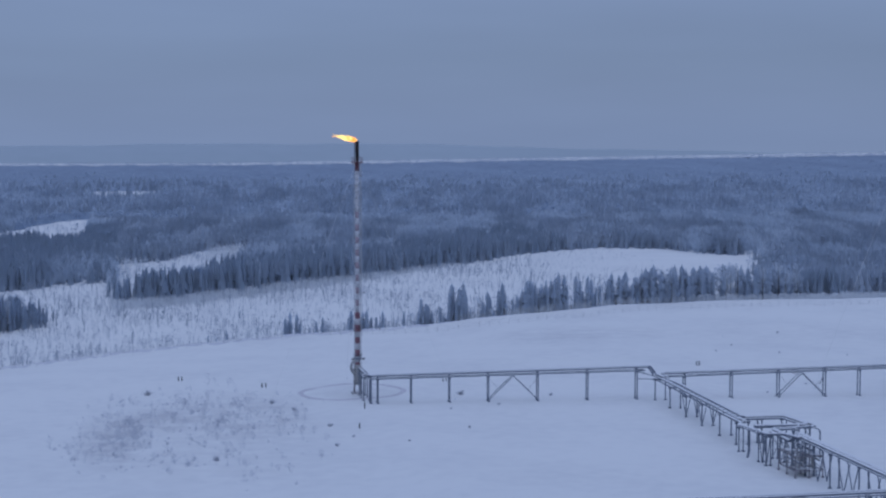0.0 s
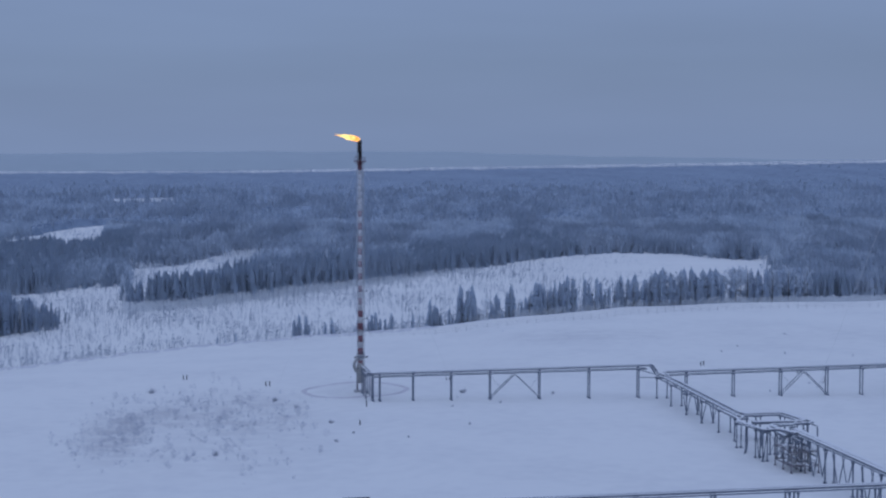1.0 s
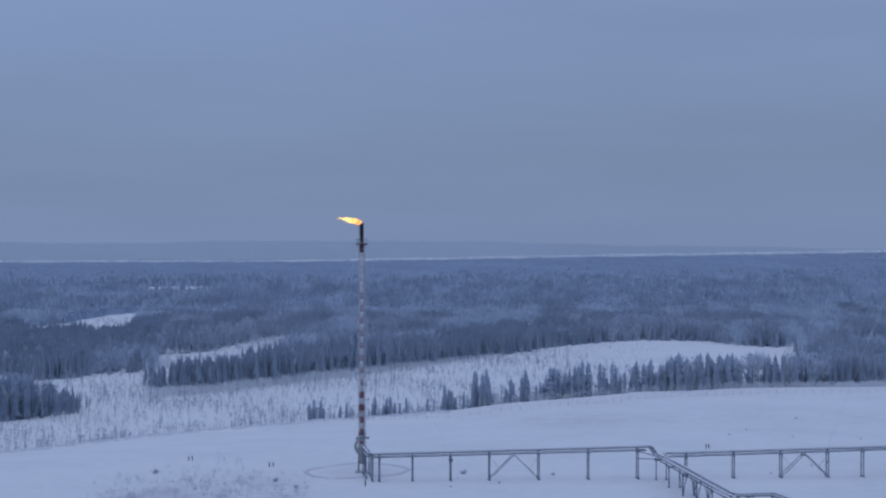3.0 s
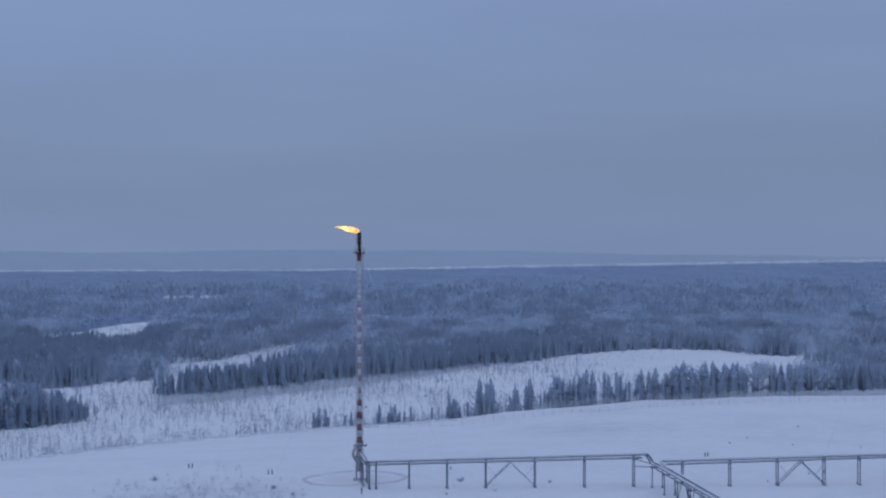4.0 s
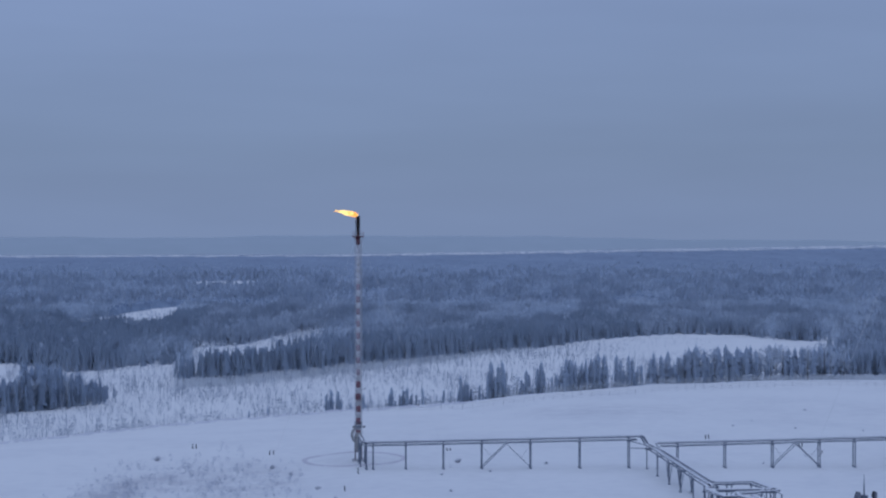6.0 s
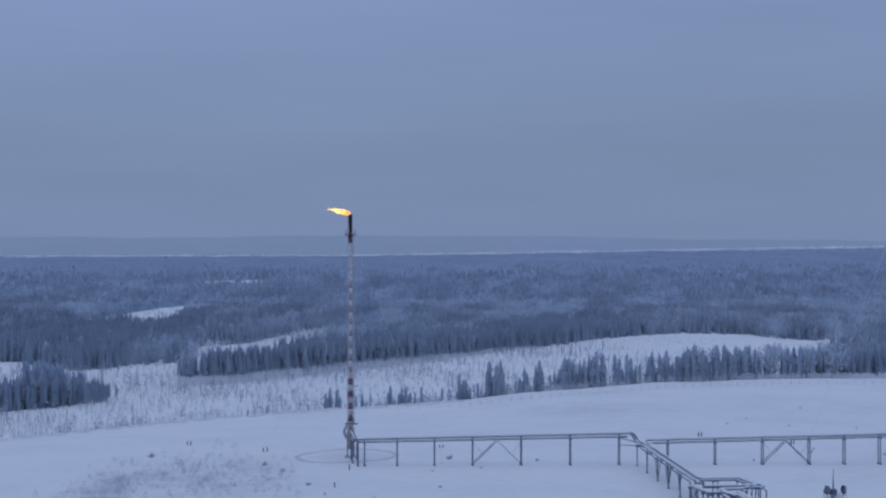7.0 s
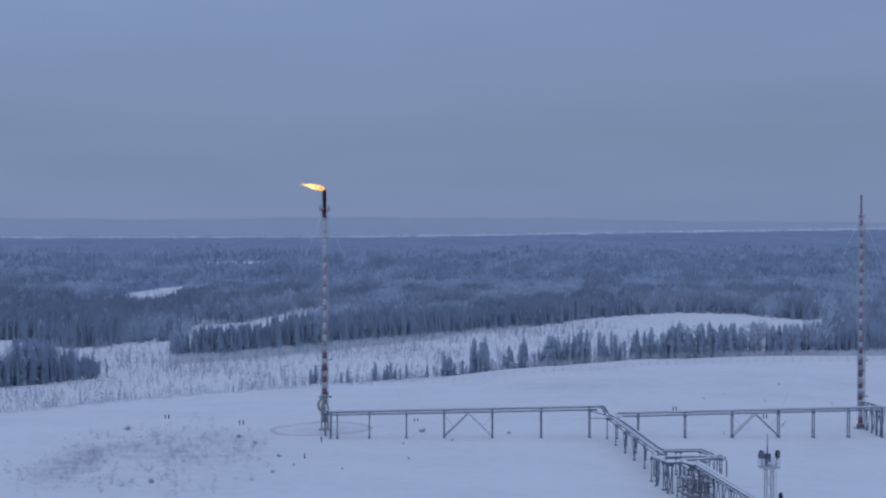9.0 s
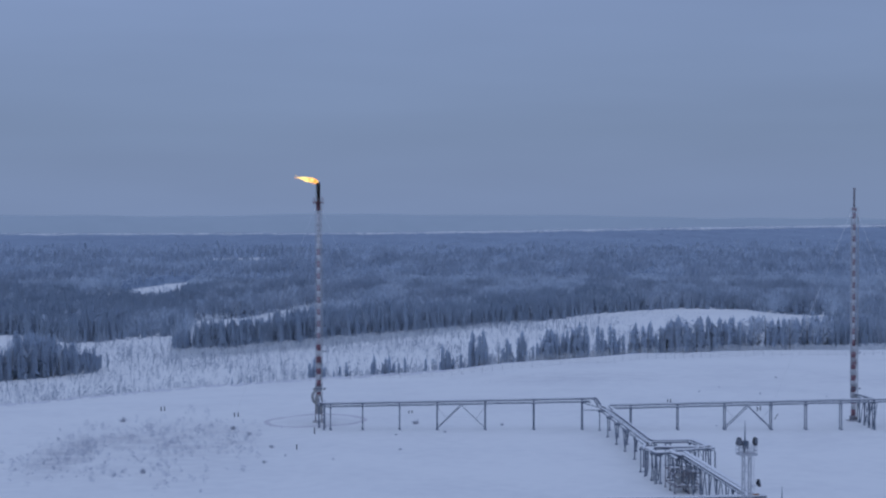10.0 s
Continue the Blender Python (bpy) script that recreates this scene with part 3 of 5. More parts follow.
def pipe_rack(origin, turn, stations, label, head, braced=(), vees=(), width=1.7, ends=(0, 0), saddles=(-0.45, 0.45), rise=0.3, capped=True, post=0.225):
    """A steel trestle along its own x: pairs of columns, cross beams, two stringers, bracing. head(u): height of the column heads."""
    rk = thing("pipe_rack", (origin[0], origin[1], 0), turn, label, "pipe rack", "pipe racks")
    rot = pose(origin[0], origin[1], 0, 0, 0, turn)

    def g(u, v=0.0):
        p = rot @ Vector((u, v, 0))
        return gz(p.x, p.y)

    for u in stations:
        for v in (-width / 2, width / 2):
            bm = bmesh.new()
            z0, z1 = g(u, v), head(u)
            box(bm, (u, v, (z0 + z1) / 2 - 0.15), (post, post, z1 - z0 + 0.3))
            col = part("column", bm, STEEL, rk)
            bm = bmesh.new()
            box(bm, (u, v, z0 + 0.10), (0.55, 0.55, 0.3), 0.03)
            part("base_plate", bm, STEEL, col)
            bm = bmesh.new()
            box(bm, (u, v, z1 - 0.065), (0.42, 0.42, 0.12))
            part("head_plate", bm, STEEL, col)
        bm = bmesh.new()
        box(bm, (u, 0, head(u) + 0.12), (0.26, width + 0.7, 0.24))
        xb = part("cross_beam", bm, STEEL, rk)
        for v in saddles:
            bm = bmesh.new()
            box(bm, (u, v, head(u) + 0.24 + rise / 2), (0.3, 0.12, rise))
            box(bm, (u, v, head(u) + 0.24 + rise), (0.5, 0.34, 0.08))
            part("saddle", bm, STEEL, xb)
    a, b = stations[0] - ends[0], stations[-1] + ends[1]
    for v in (-width / 2, width / 2):
        cuts = [a] + [s for s in stations if a < s < b] + [b]
        for p, q in zip(cuts, cuts[1:]):
            bm = bmesh.new()
            bar(bm, (p, v, head(p) + 0.36), (q, v, head(q) + 0.36), 0.18, 0.24)
            part("stringer", bm, STEEL, rk)
        if not capped:
            continue
        bm = bmesh.new()
        snow_strip(bm, [(p, v, head(p) + 0.36) for p in np.arange(a, b, 4.0)], 0.14, 0.11)
        part("snow_cap", bm, SNOW_CAP, rk, "thin snow on the beam")
    for i, j in braced:
        p, q = stations[i], stations[j]
        for v in (-width / 2, width / 2):
            for s, e in ((p, (p + q) / 2 - 0.15), (q, (p + q) / 2 + 0.15)):
                bm = bmesh.new()
                bar(bm, (s, v, g(s) + 0.35), (e, v, head(e) - 0.02), 0.15)
                part("brace", bm, STEEL, rk)
        # thin knee struts from the column heads to the braces
        for s in (p, q):
            e = s + 0.42 * ((p + q) / 2 - s)
            bm = bmesh.new()
            bar(bm, (s, -width / 2, head(s) - 0.2), (e, -width / 2, g(e) + 0.35 + 0.42 * (head(e) - g(e) - 0.37)), 0.08)
            part("knee_strut", bm, GALV, rk)
    for u, du in vees:
        for v in (-width / 2, width / 2):
            for e in (u - du, u + du):
                bm = bmesh.new()
                bar(bm, (u, v, g(u) + 0.2), (e, v, head(e)), 0.15)
                part("brace", bm, STEEL, rk)
    return rk


def pipeline(lines, label, group="pipelines"):
    """Clad pipes: each line is (points, radius)."""
    pl = thing("pipeline", (0, 0, 0), 0, label, "pipeline", group)
    for pts, r in lines:
        way = rounded(dense(pts, 8.0), 0.55)
        bm = bmesh.new()
        tube(bm, way, r, 10)
        pipe = part("pipe", bm, CLAD, pl)
        bm = bmesh.new()
        snow_strip(bm, way, r * 0.96, r * (0.8 if r < 0.26 else 1.2))
        part("snow_cap", bm, SNOW_CAP, pipe, "snow lying along the pipe")
    return pl


RY, RY2, NY = -16.2, -13.8, -158.6


def head_left(x):
    return 5.26 + 0.0083 * x


def head_right(x):
    return 4.05 + 0.0145 * (x - 88.8)


def head_cross(u):
    return 3.95 - 0.004 * u


def head_back(u):
    return 5.25


def head_near(x):
    return 5.15 + 0.008 * (x - 30)


left_rack = pipe_rack((0, RY), 0, [1.0, 2.6, 10.4, 19.4, 28.6, 40.4, 52.4, 64.4], "long grey steel pipe rack standing in snow", head_left, braced=((4, 5),), ends=(0.4, 2.0), rise=0.66)
bm = bmesh.new()
bar(bm, (64.4, -0.85, 4.25), (69.4, -1.9, 4.15), 0.16)
part("tie_beam", bm, STEEL, left_rack)
# snowy steps from the rack head down to the low rack
for v in (-1.35, -0.45):
    bm = bmesh.new()
    bar(bm, (64.6, v, 5.95), (69.0, v - 1.4, 4.75), 0.08, 0.16)
    part("stair_stringer", bm, STEEL, left_rack)
for k in range(9):
    f = (k + 0.5) / 9
    bm = bmesh.new()
    box(bm, (64.6 + 4.4 * f, -0.9 - 1.4 * f, 6.0 - 1.2 * f), (0.26, 0.86, 0.07), 0.01)
    part("step", bm, SNOW_CAP if k % 2 else STEEL, left_rack, "snow-covered step" if k % 2 else "bare steel step")
pipe_rack((0, RY2), 0, [77.0, 88.8, 100.7, 112.5, 121.4, 130.4, 138.9, 147.6], "grey steel pipe rack leading to the unlit stack", head_right, braced=((2, 3),), ends=(4.0, 1.0), width=1.6, rise=0.6)
# the cross rack runs from the corner towards the yard, low at first, higher past the loop
CA = (69.6, -18.6)
low_rack = pipe_rack(CA, -91.4, [0.0, 12.6, 25.4, 37.2, 49.6, 60.5], "low grey steel pipe rack crossing the snowy yard", head_cross, vees=((25.4, 3.0), (37.2, 3.0)), width=2.5, ends=(1.0, 1.0), capped=False, post=0.22)
CB = (69.2, -92.0)
high_rack = pipe_rack(CB, -90, [14.2, 20.0, 31.5, 44.0, 55.5, 66.0], "high grey steel pipe rack past the pipe loop", head_back, vees=((26.0, 2.6), (37.5, 2.6), (50.0, 2.6)), width=1.7, ends=(1.0, 1.5))
pipe_rack((65.2, -84.5), -90, [2.0, 13.0, 17.0], "narrow pipe rack beside the pipe loop", lambda u: 3.9 + 0.05 * u, vees=((15.0, 1.8),), width=0.9, ends=(0.5, 0.5), post=0.18)
pipe_rack((0, NY), 0, [-32.0, -20.0, -8.0, 4.0, 16.0, 24.0, 36.2, 48.2, 49.6, 60.0, 63.0, 69.5], "grey steel pipe rack with snow on its pipes", head_near, ends=(6.0, 1.0), width=1.8)


def walkway(rack, u0, u1, step, z):
    """Grated plates on short posts between the pipes, each with snow on it."""
    u = u0
    while u < u1:
        bm = bmesh.new()
        box(bm, (u, 0, z(u) - 0.05), (step * 0.45, 1.0, 0.14))
        box(bm, (u, 0, z(u) - 0.35), (0.16, 0.12, 0.6))
        part("walkway_plate", bm, STEEL, rack)
        bm = bmesh.new()
        box(bm, (u + step / 2, 0, z(u) + 0.04), (step * 0.5, 0.7, 0.1), 0.03)
        for e in (-0.2, 0.2):
            bar(bm, (u, e, z(u) - 0.02), (u + step, e, z(u + step) - 0.02), 0.05)
        part("snowy_plate", bm, SNOW_CAP, rack, "snow lying on a walkway plate")
        u += step


walkway(low_rack, 2.0, 60.0, 2.9, lambda u: 4.8 - 0.0045 * u)
walkway(high_rack, 15.0, 62.0, 4.0, lambda u: 5.72)
# brackets of a side walkway along the high rack
for k in range(15):
    u = 15.0 + 3.4 * k
    bm = bmesh.new()
    bar(bm, (u, 0.8, 5.5), (u, 1.55, 5.5), 0.1)
    box(bm, (u, 1.5, 5.2), (0.14, 0.14, 0.75))
    part("walkway_bracket", bm, STEEL, high_rack)
# spurs to the stacks
pipe_rack((0.6, RY + 0.8), 90, [3.5, 7.5, 11.5], "short pipe rack to the burning stack", lambda u: 5.2, width=1.4, ends=(2.0, 1.0))
pipe_rack((STACK_B[0] + 1.2, RY2 + 0.8), 90, [2.5, 6.0, 9.8], "short pipe rack to the unlit stack", lambda u: 4.7, width=1.4, vees=((2.8, 2.4), (9.0, 2.2)), ends=(1.5, 1.0))


def lift(x):
    """Height of the upper pipe over the left rack, which climbs a little towards the corner."""
    return 6.38 + 0.0096 * x


xc, yc = 69.9, -20.0
pipeline([
    ([(0.2, -1.0, 6.2), (0.2, RY + 0.45, lift(0)), (67.9, RY + 0.45, lift(67.5)), (69.0, RY - 1.2, 5.2), (xc + 0.1, yc - 3, 4.8), (xc + 0.5, yc - 9, 4.74), (69.2, -76.0, 4.5),
      (78.7, -76.2, 4.45), (79.5, -89.4, 4.5), (76.0, -90.6, 4.5), (70.4, -90.4, 4.45), (69.9, -92.0, 4.4)], 0.25),
    ([(69.9, -91.6, 4.42), (69.8, -102.6, 4.42), (69.6, -105.4, 5.98), (69.6, NY - 0.5, 5.98)], 0.37),
    ([(1.0, -1.0, 6.2), (1.0, RY - 0.45, lift(0) - 0.05), (67.2, RY - 0.45, lift(66.5) - 0.05), (68.2, RY - 2.0, 5.05), (xc - 1.0, yc - 4, 4.68), (67.6, -78.6, 4.4),
      (76.6, -78.8, 4.45), (77.4, -87.0, 4.5), (74.0, -92.2, 4.6), (69.2, -92.4, 4.45), (68.6, -94.0, 4.4)], 0.21),
    ([(68.6, -93.6, 4.4), (68.5, -104.2, 4.4), (68.7, -106.8, 5.96), (68.7, NY, 5.96)], 0.27),
    ([(69.2, -77.4, 4.5), (77.6, -77.5, 4.55), (78.4, -87.4, 4.6), (77.4, -88.6, 4.6), (67.2, -88.4, 4.6)], 0.36),
    ([(77.9, -90.4, 4.7), (78.2, -93.4, 4.7), (78.3, -94.6, 4.6), (78.3, -94.7, -0.9)], 0.15),
    ([(77.0, -88.8, 4.6), (78.2, -89.3, 4.5), (78.3, -89.6, -0.9)], 0.13),
    ([(66.6, -90.0, 4.6), (65.3, -91.0, 4.5), (65.2, -91.3, 0.4), (64.7, -91.9, -0.8)], 0.15),
    ([(66.2, -91.4, 4.6), (64.7, -92.0, 4.5), (64.6, -92.4, 0.4), (64.1, -93.0, -0.8)], 0.15),
    ([(66.8, -72.0, 4.35), (66.6, -82.0, 4.4), (65.2, -86.5, 4.5), (65.2, -101.0, 5.2), (67.0, -105.0, 5.9), (68.2, -110.0, 5.95)], 0.27),
], "snow-topped gas pipes running to the burning flare")
pipeline([
    ([(70.9, RY2 - 7.0, 4.7), (71.6, RY2 + 0.4, 4.98), (STACK_B[0] + 0.8, RY2 + 0.4, 5.8), (STACK_B[0] + 0.8, -1.6, 5.6), (STACK_B[0], -0.4, 5.6)], 0.24),
    ([(71.6, RY2 - 0.45, 4.92), (149.0, RY2 - 0.45, 5.84)], 0.18),
], "snow-topped gas pipes running to the unlit flare")
pipeline([
    ([(-38, NY + 0.45, head_near(-38) + 0.74), (71, NY + 0.45, head_near(71) + 0.74)], 0.24),
    ([(-38, NY - 0.45, head_near(-38) + 0.72), (71, NY - 0.45, head_near(71) + 0.72)], 0.2),
], "snow-topped pipes on the yard rack")

# posts under the bends of the expansion loop
def loop_support(x, y, h=4.85):
    sp = thing("pipe_support", (x, y, gz(x, y)), 0, "slender steel support under the pipe loop", "pipe support", "loop supports")
    for dx in (-0.5, 0.5):
        bm = bmesh.new()
        box(bm, (dx, 0, h / 2 - 0.2), (0.2, 0.2, h + 0.3))
        box(bm, (dx, 0, 0.08), (0.5, 0.5, 0.3), 0.03)
        part("column", bm, STEEL, sp)
    bm = bmesh.new()
    box(bm, (0, 0, h - 0.1), (1.7, 0.22, 0.2))
    part("cross_beam", bm, STEEL, sp)
    bm = bmesh.new()
    bar(bm, (-0.5, 0, 0.4), (0.5, 0, h * 0.5), 0.09)
    bar(bm, (0.5, 0, h * 0.5), (-0.5, 0, h - 0.3), 0.09)
    part("brace", bm, STEEL, sp)


for x, y in ((72.4, -77.4), (77.6, -77.4), (78.3, -82.5), (78.6, -87.6), (74.6, -91.2)):
    loop_support(x, y)
for y in (-94.6, -98.4, -102.0):
    loop_support(69.2, y, 4.75)


def valve_module(at):
    """Open two-storey steel frame on short legs with slim vessels, valves and snowy decks."""
    md = thing("valve_skid", at, 0, "open grey steel valve skid with snowy decks", "valve skid")
    xs, ys = (-3.2, 0.0, 3.2), (-4.2, 0.0, 4.2)
    for x in xs:
        for y in ys:
            bm = bmesh.new()
            box(bm, (x, y, 1.9), (0.18, 0.18, 4.2))
            box(bm, (x, y, 0.08), (0.5, 0.5, 0.3), 0.03)
            part("column", bm, RUST, md)
    for z in (1.3, 3.9):
        for x in xs:
            bm = bmesh.new()
            bar(bm, (x, -4.2, z), (x, 4.2, z), 0.18)
            part("beam", bm, RUST, md)
        for y in ys:
            bm = bmesh.new()
            bar(bm, (-3.1, y, z), (3.1, y, z), 0.16)
            part("beam", bm, RUST, md)
    # half decks with snow blown on them
    for x, y, w, d, z in ((-1.6, -2.1, 3.0, 4.0, 1.44), (1.6, 2.1, 3.0, 4.0, 1.44), (1.6, -2.1, 3.0, 3.8, 4.04), (-1.6, 2.6, 2.8, 2.6, 4.04)):
        bm = bmesh.new()
        for k in range(8):
            box(bm, (x - w / 2 + w * (k + 0.5) / 8, y, z), (w / 8 * 0.7, d, 0.05))
        dk = part("deck", bm, RUST, md, "grated deck")
        bm = bmesh.new()
        box(bm, (x + 0.2, y - 0.2, z + 0.07), (w * 0.74, d * 0.7, 0.1), 0.04)
        part("snow_cap", bm, SNOW_CAP, dk, "snow on the deck")
    for z in (2.0, 2.5, 4.6, 5.0):
        for y in (-4.2, 4.2):
            bm = bmesh.new()
            bar(bm, (-3.2, y, z), (3.2, y, z), 0.05)
            part("railing", bm, GALV, md)
    for x in (-3.2, 0.0, 3.2):
        for y in (-4.2, 4.2):
            bm = bmesh.new()
            bar(bm, (x, y, 4.0), (x, y, 5.0), 0.06)
            part("railing_post", bm, GALV, md)
    for x, y, r, h in ((-1.9, -2.8, 0.42, 2.2), (-1.9, -0.9, 0.36, 1.9), (1.7, 1.4, 0.45, 2.1), (1.4, -2.8, 0.32, 2.3), (0.9, 3.1, 0.36, 1.8)):
        bm = bmesh.new()
        tube(bm, [(x, y, 1.45), (x, y, 1.6), (x, y, 1.4 + h * 0.9), (x, y, 1.4 + h)], r, 14, [r * 0.8, r, r, r * 0.5])
        v = part("vessel", bm, DRUM, md, "frosted grey vessel")
        bm = bmesh.new()
        tube(bm, [(x, y, 1.42 + h), (x, y, 1.5 + h), (x, y, 1.56 + h)], r, 12, [r * 0.7, r * 0.6, r * 0.2])
        part("snow_cap", bm, SNOW_CAP, v, "snow on the vessel head")
    for x, y in ((-2.6, -1.2), (-0.6, -1.0), (1.0, 0.0), (2.6, -0.6), (0.4, -3.4)):
        bm = bmesh.new()
        tube(bm, rounded([(x, y - 1.2, 2.2), (x, y, 2.2), (x, y, 5.4)], 0.5), 0.12, 8)
        pv = part("pipe", bm, CLAD, md)
        bm = bmesh.new()
        ring(bm, (x, y, 3.1), 0.30, 0.04, 12)
        tube(bm, [(x, y, 2.8), (x, y, 3.2)], 0.17, 8)
        part("valve", bm, RUST, pv)
    for z, x in ((2.9, -2.4), (3.2, 2.3), (5.2, 0.5)):
        bm = bmesh.new()
        tube(bm, rounded([(x, -4.6, z), (x, 3.4, z), (x + 0.9, 4.4, z)], 0.6), 0.16, 10)
        pp = part("pipe", bm, CLAD, md)
        bm = bmesh.new()
        snow_strip(bm, [(x, -4.5, z), (x, 0, z), (x, 3.0, z)], 0.15, 0.14)
        part("snow_cap", bm, SNOW_CAP, pp, "snow along the pipe")
    for y in (-4.2, 4.2):
        for s in (-3.2, 3.2):
            bm = bmesh.new()
            bar(bm, (s, y, 1.4), (s * 0.05, y, 3.8), 0.1)
            part("brace", bm, RUST, md)
    return md


valve_module((68.4, -109.6, gz(68.4, -109.6))).scale = (0.82, 1, 1)


# ---------------------------------------------------------------- floodlight mast
def floodlight(name, at, parent, turn, lean=0.0):
    """A boxy floodlight head, leaning aside, with a glass front."""
    m = pose(*at, -14, lean, turn)
    bm = bmesh.new()
    box(bm, (0, 0, 0), (0.62, 0.36, 0.96), 0.03)
    box(bm, (0, 0.26, 0), (0.4, 0.2, 0.4), 0.04)
    box(bm, (0, 0, -0.42), (0.1, 0.1, 0.3))
    bm.transform(m)
    ob = part(name, bm, DARK, parent, "black boxy floodlight")
    bm = bmesh.new()
    box(bm, (0, -0.195, 0), (0.52, 0.03, 0.84))
    bm.transform(m)
    part("lamp_glass", bm, LENS, ob)


def floodlight_mast(at, deck_z):
    ms = thing("floodlight_mast", at, 6, "white four-legged floodlight mast with a railed deck", "light mast")
    zp = deck_z - at[2]
    w = 0.44
    legs = [(x, y) for x in (-w, w) for y in (-w, w)]
    for x, y in legs:
        bm = bmesh.new()
        bar(bm, (x * 1.12, y * 1.12, -0.3), (x, y, zp), 0.13)
        part("leg", bm, MAST, ms)
    bm = bmesh.new()
    for k in range(9):
        z0, z1 = zp * k / 9, zp * (k + 1) / 9
        s0, s1 = 1.12 - 0.12 * k / 9, 1.12 - 0.12 * (k + 1) / 9
        for (a, b) in (((-w, -w), (w, -w)), ((w, -w), (w, w)), ((w, w), (-w, w)), ((-w, w), (-w, -w))):
            bar(bm, (a[0] * s0, a[1] * s0, z0), (b[0] * s1, b[1] * s1, z1), 0.05)
            bar(bm, (a[0] * s1, a[1] * s1, z1), (b[0] * s1, b[1] * s1, z1), 0.06)
    part("lattice", bm, MAST, ms)
    bm = bmesh.new()
    box(bm, (0, 0, zp + 0.08), (2.3, 2.1, 0.28), 0.03)
    dk = part("deck", bm, MAST, ms)
    bm = bmesh.new()
    for h in (0.6, 1.15):
        for y in (-1.0, 1.0):
            bar(bm, (-1.1, y, zp + h), (1.1, y, zp + h), 0.06)
        for x in (-1.1, 1.1):
            bar(bm, (x, -1.0, zp + h), (x, 1.0, zp + h), 0.06)
    for x in (-1.1, -0.55, 0, 0.55, 1.1):
        for y in (-1.0, 1.0):
            bar(bm, (x, y, zp), (x, y, zp + 1.15), 0.06)
    part("railing", bm, MAST, dk)
    for x in (-1.1, 1.1):
        bm = bmesh.new()
        bar(bm, (x, 0, zp), (x, 0, zp + 1.7), 0.1)
        bar(bm, (x, -0.5, zp + 1.6), (x, 0.5, zp + 1.6), 0.08)
        part("lamp_post", bm, MAST, ms)
        floodlight("floodlight", (x - 0.05, -0.42, zp + 1.8), ms, -24 if x < 0 else 24, -22 if x < 0 else 20)
        floodlight("floodlight", (x + (0.1 if x < 0 else 0.3), 0.40, zp + 1.75), ms, -75 if x < 0 else 70, 12)
    bm = bmesh.new()
    box(bm, (-0.15, 0.1, zp + 1.35), (0.75, 0.6, 1.0), 0.04)
    for dx in (-0.45, 0.15):
        bar(bm, (dx, 0.1, zp + 0.1), (dx, 0.1, zp + 0.9), 0.08)
    part("control_box", bm, CLAD, ms)
    bm = bmesh.new()
    tube(bm, [(-0.2, 0.1, zp + 0.2), (-0.2, 0.1, zp + 2.4), (-0.2, 0.1, zp + 4.5)], 0.1, 8, [0.14, 0.1, 0.03])
    part("lightning_rod", bm, STEEL, ms)
    bm = bmesh.new()
    for x in (0.6, 0.95):
        bar(bm, (x, -0.3, 0), (x, -0.3, zp + 1.0), 0.035)
    for k in range(60):
        bar(bm, (0.6, -0.3, 0.3 + k * 0.35), (0.95, -0.3, 0.3 + k * 0.35), 0.03)
    part("ladder", bm, MAST, ms)
    bm = bmesh.new()
    bar(bm, (0.4, 0, zp - 4.3), (1.75, 0, zp - 4.2), 0.09)
    part("bracket", bm, MAST, ms)
    floodlight("floodlight", (1.7, -0.1, zp - 3.85), ms, 60, 14)
    return ms


floodlight_mast((53.85, -210.5, gz(53.85, -210.5)), 20.6)


def rod_mast(at, z_top):
    ms = thing("lightning_mast", at, 0, "slim steel lightning mast with a small top box", "mast")
    h = z_top - at[2]
    bm = bmesh.new()
    tube(bm, [(0, 0, -0.3), (0, 0, h - 2.3)], 0.16, 10, [0.3, 0.16])
    part("pole", bm, GALV, ms)
    bm = bmesh.new()
    box(bm, (0, 0, h - 2.2), (1.1, 0.8, 0.35), 0.05)
    part("top_box", bm, DARK, ms)
    bm = bmesh.new()
    tube(bm, [(0, 0, h - 2.1), (0, 0, h)], 0.07, 8, [0.09, 0.04])
    part("lightning_rod", bm, STEEL, ms)


rod_mast((60.3, -205.0, gz(60.3, -205.0)), 15.3)


def rack_box(at, s, mat, label, snowy=True):
    bx = thing("equipment_box", at, 0, label, "equipment box")
    bm = bmesh.new()
    box(bm, (0, 0, s[2] / 2), s, 0.04)
    part("body", bm, mat, bx)
    if not snowy:
        bm = bmesh.new()
        box(bm, (0, 0, s[2] + 0.04), (s[0] * 1.04, s[1] * 1.04, 0.16), 0.03)
        part("lid", bm, DARK, bx, "dark steel lid")
        return
    bm = bmesh.new()
    box(bm, (0, 0, s[2] + 0.05), (s[0] * 0.98, s[1] * 0.98, 0.1), 0.04)
    part("snow_cap", bm, SNOW_CAP, bx)


rack_box((69.3, NY, head_near(69) + 0.94), (1.0, 0.8, 0.28), ORANGE, "orange actuator box on the pipe rack")
rack_box((-19.0, NY, head_near(-19.0) + 0.94), (3.9, 1.2, 0.88), CLAD, "grey equipment box with a dark lid on the pipe rack", False)
rack_box((-14.6, NY, head_near(-14.6) + 0.94), (2.2, 1.0, 0.42), CLAD, "small grey equipment box with a dark lid on the pipe rack", False)


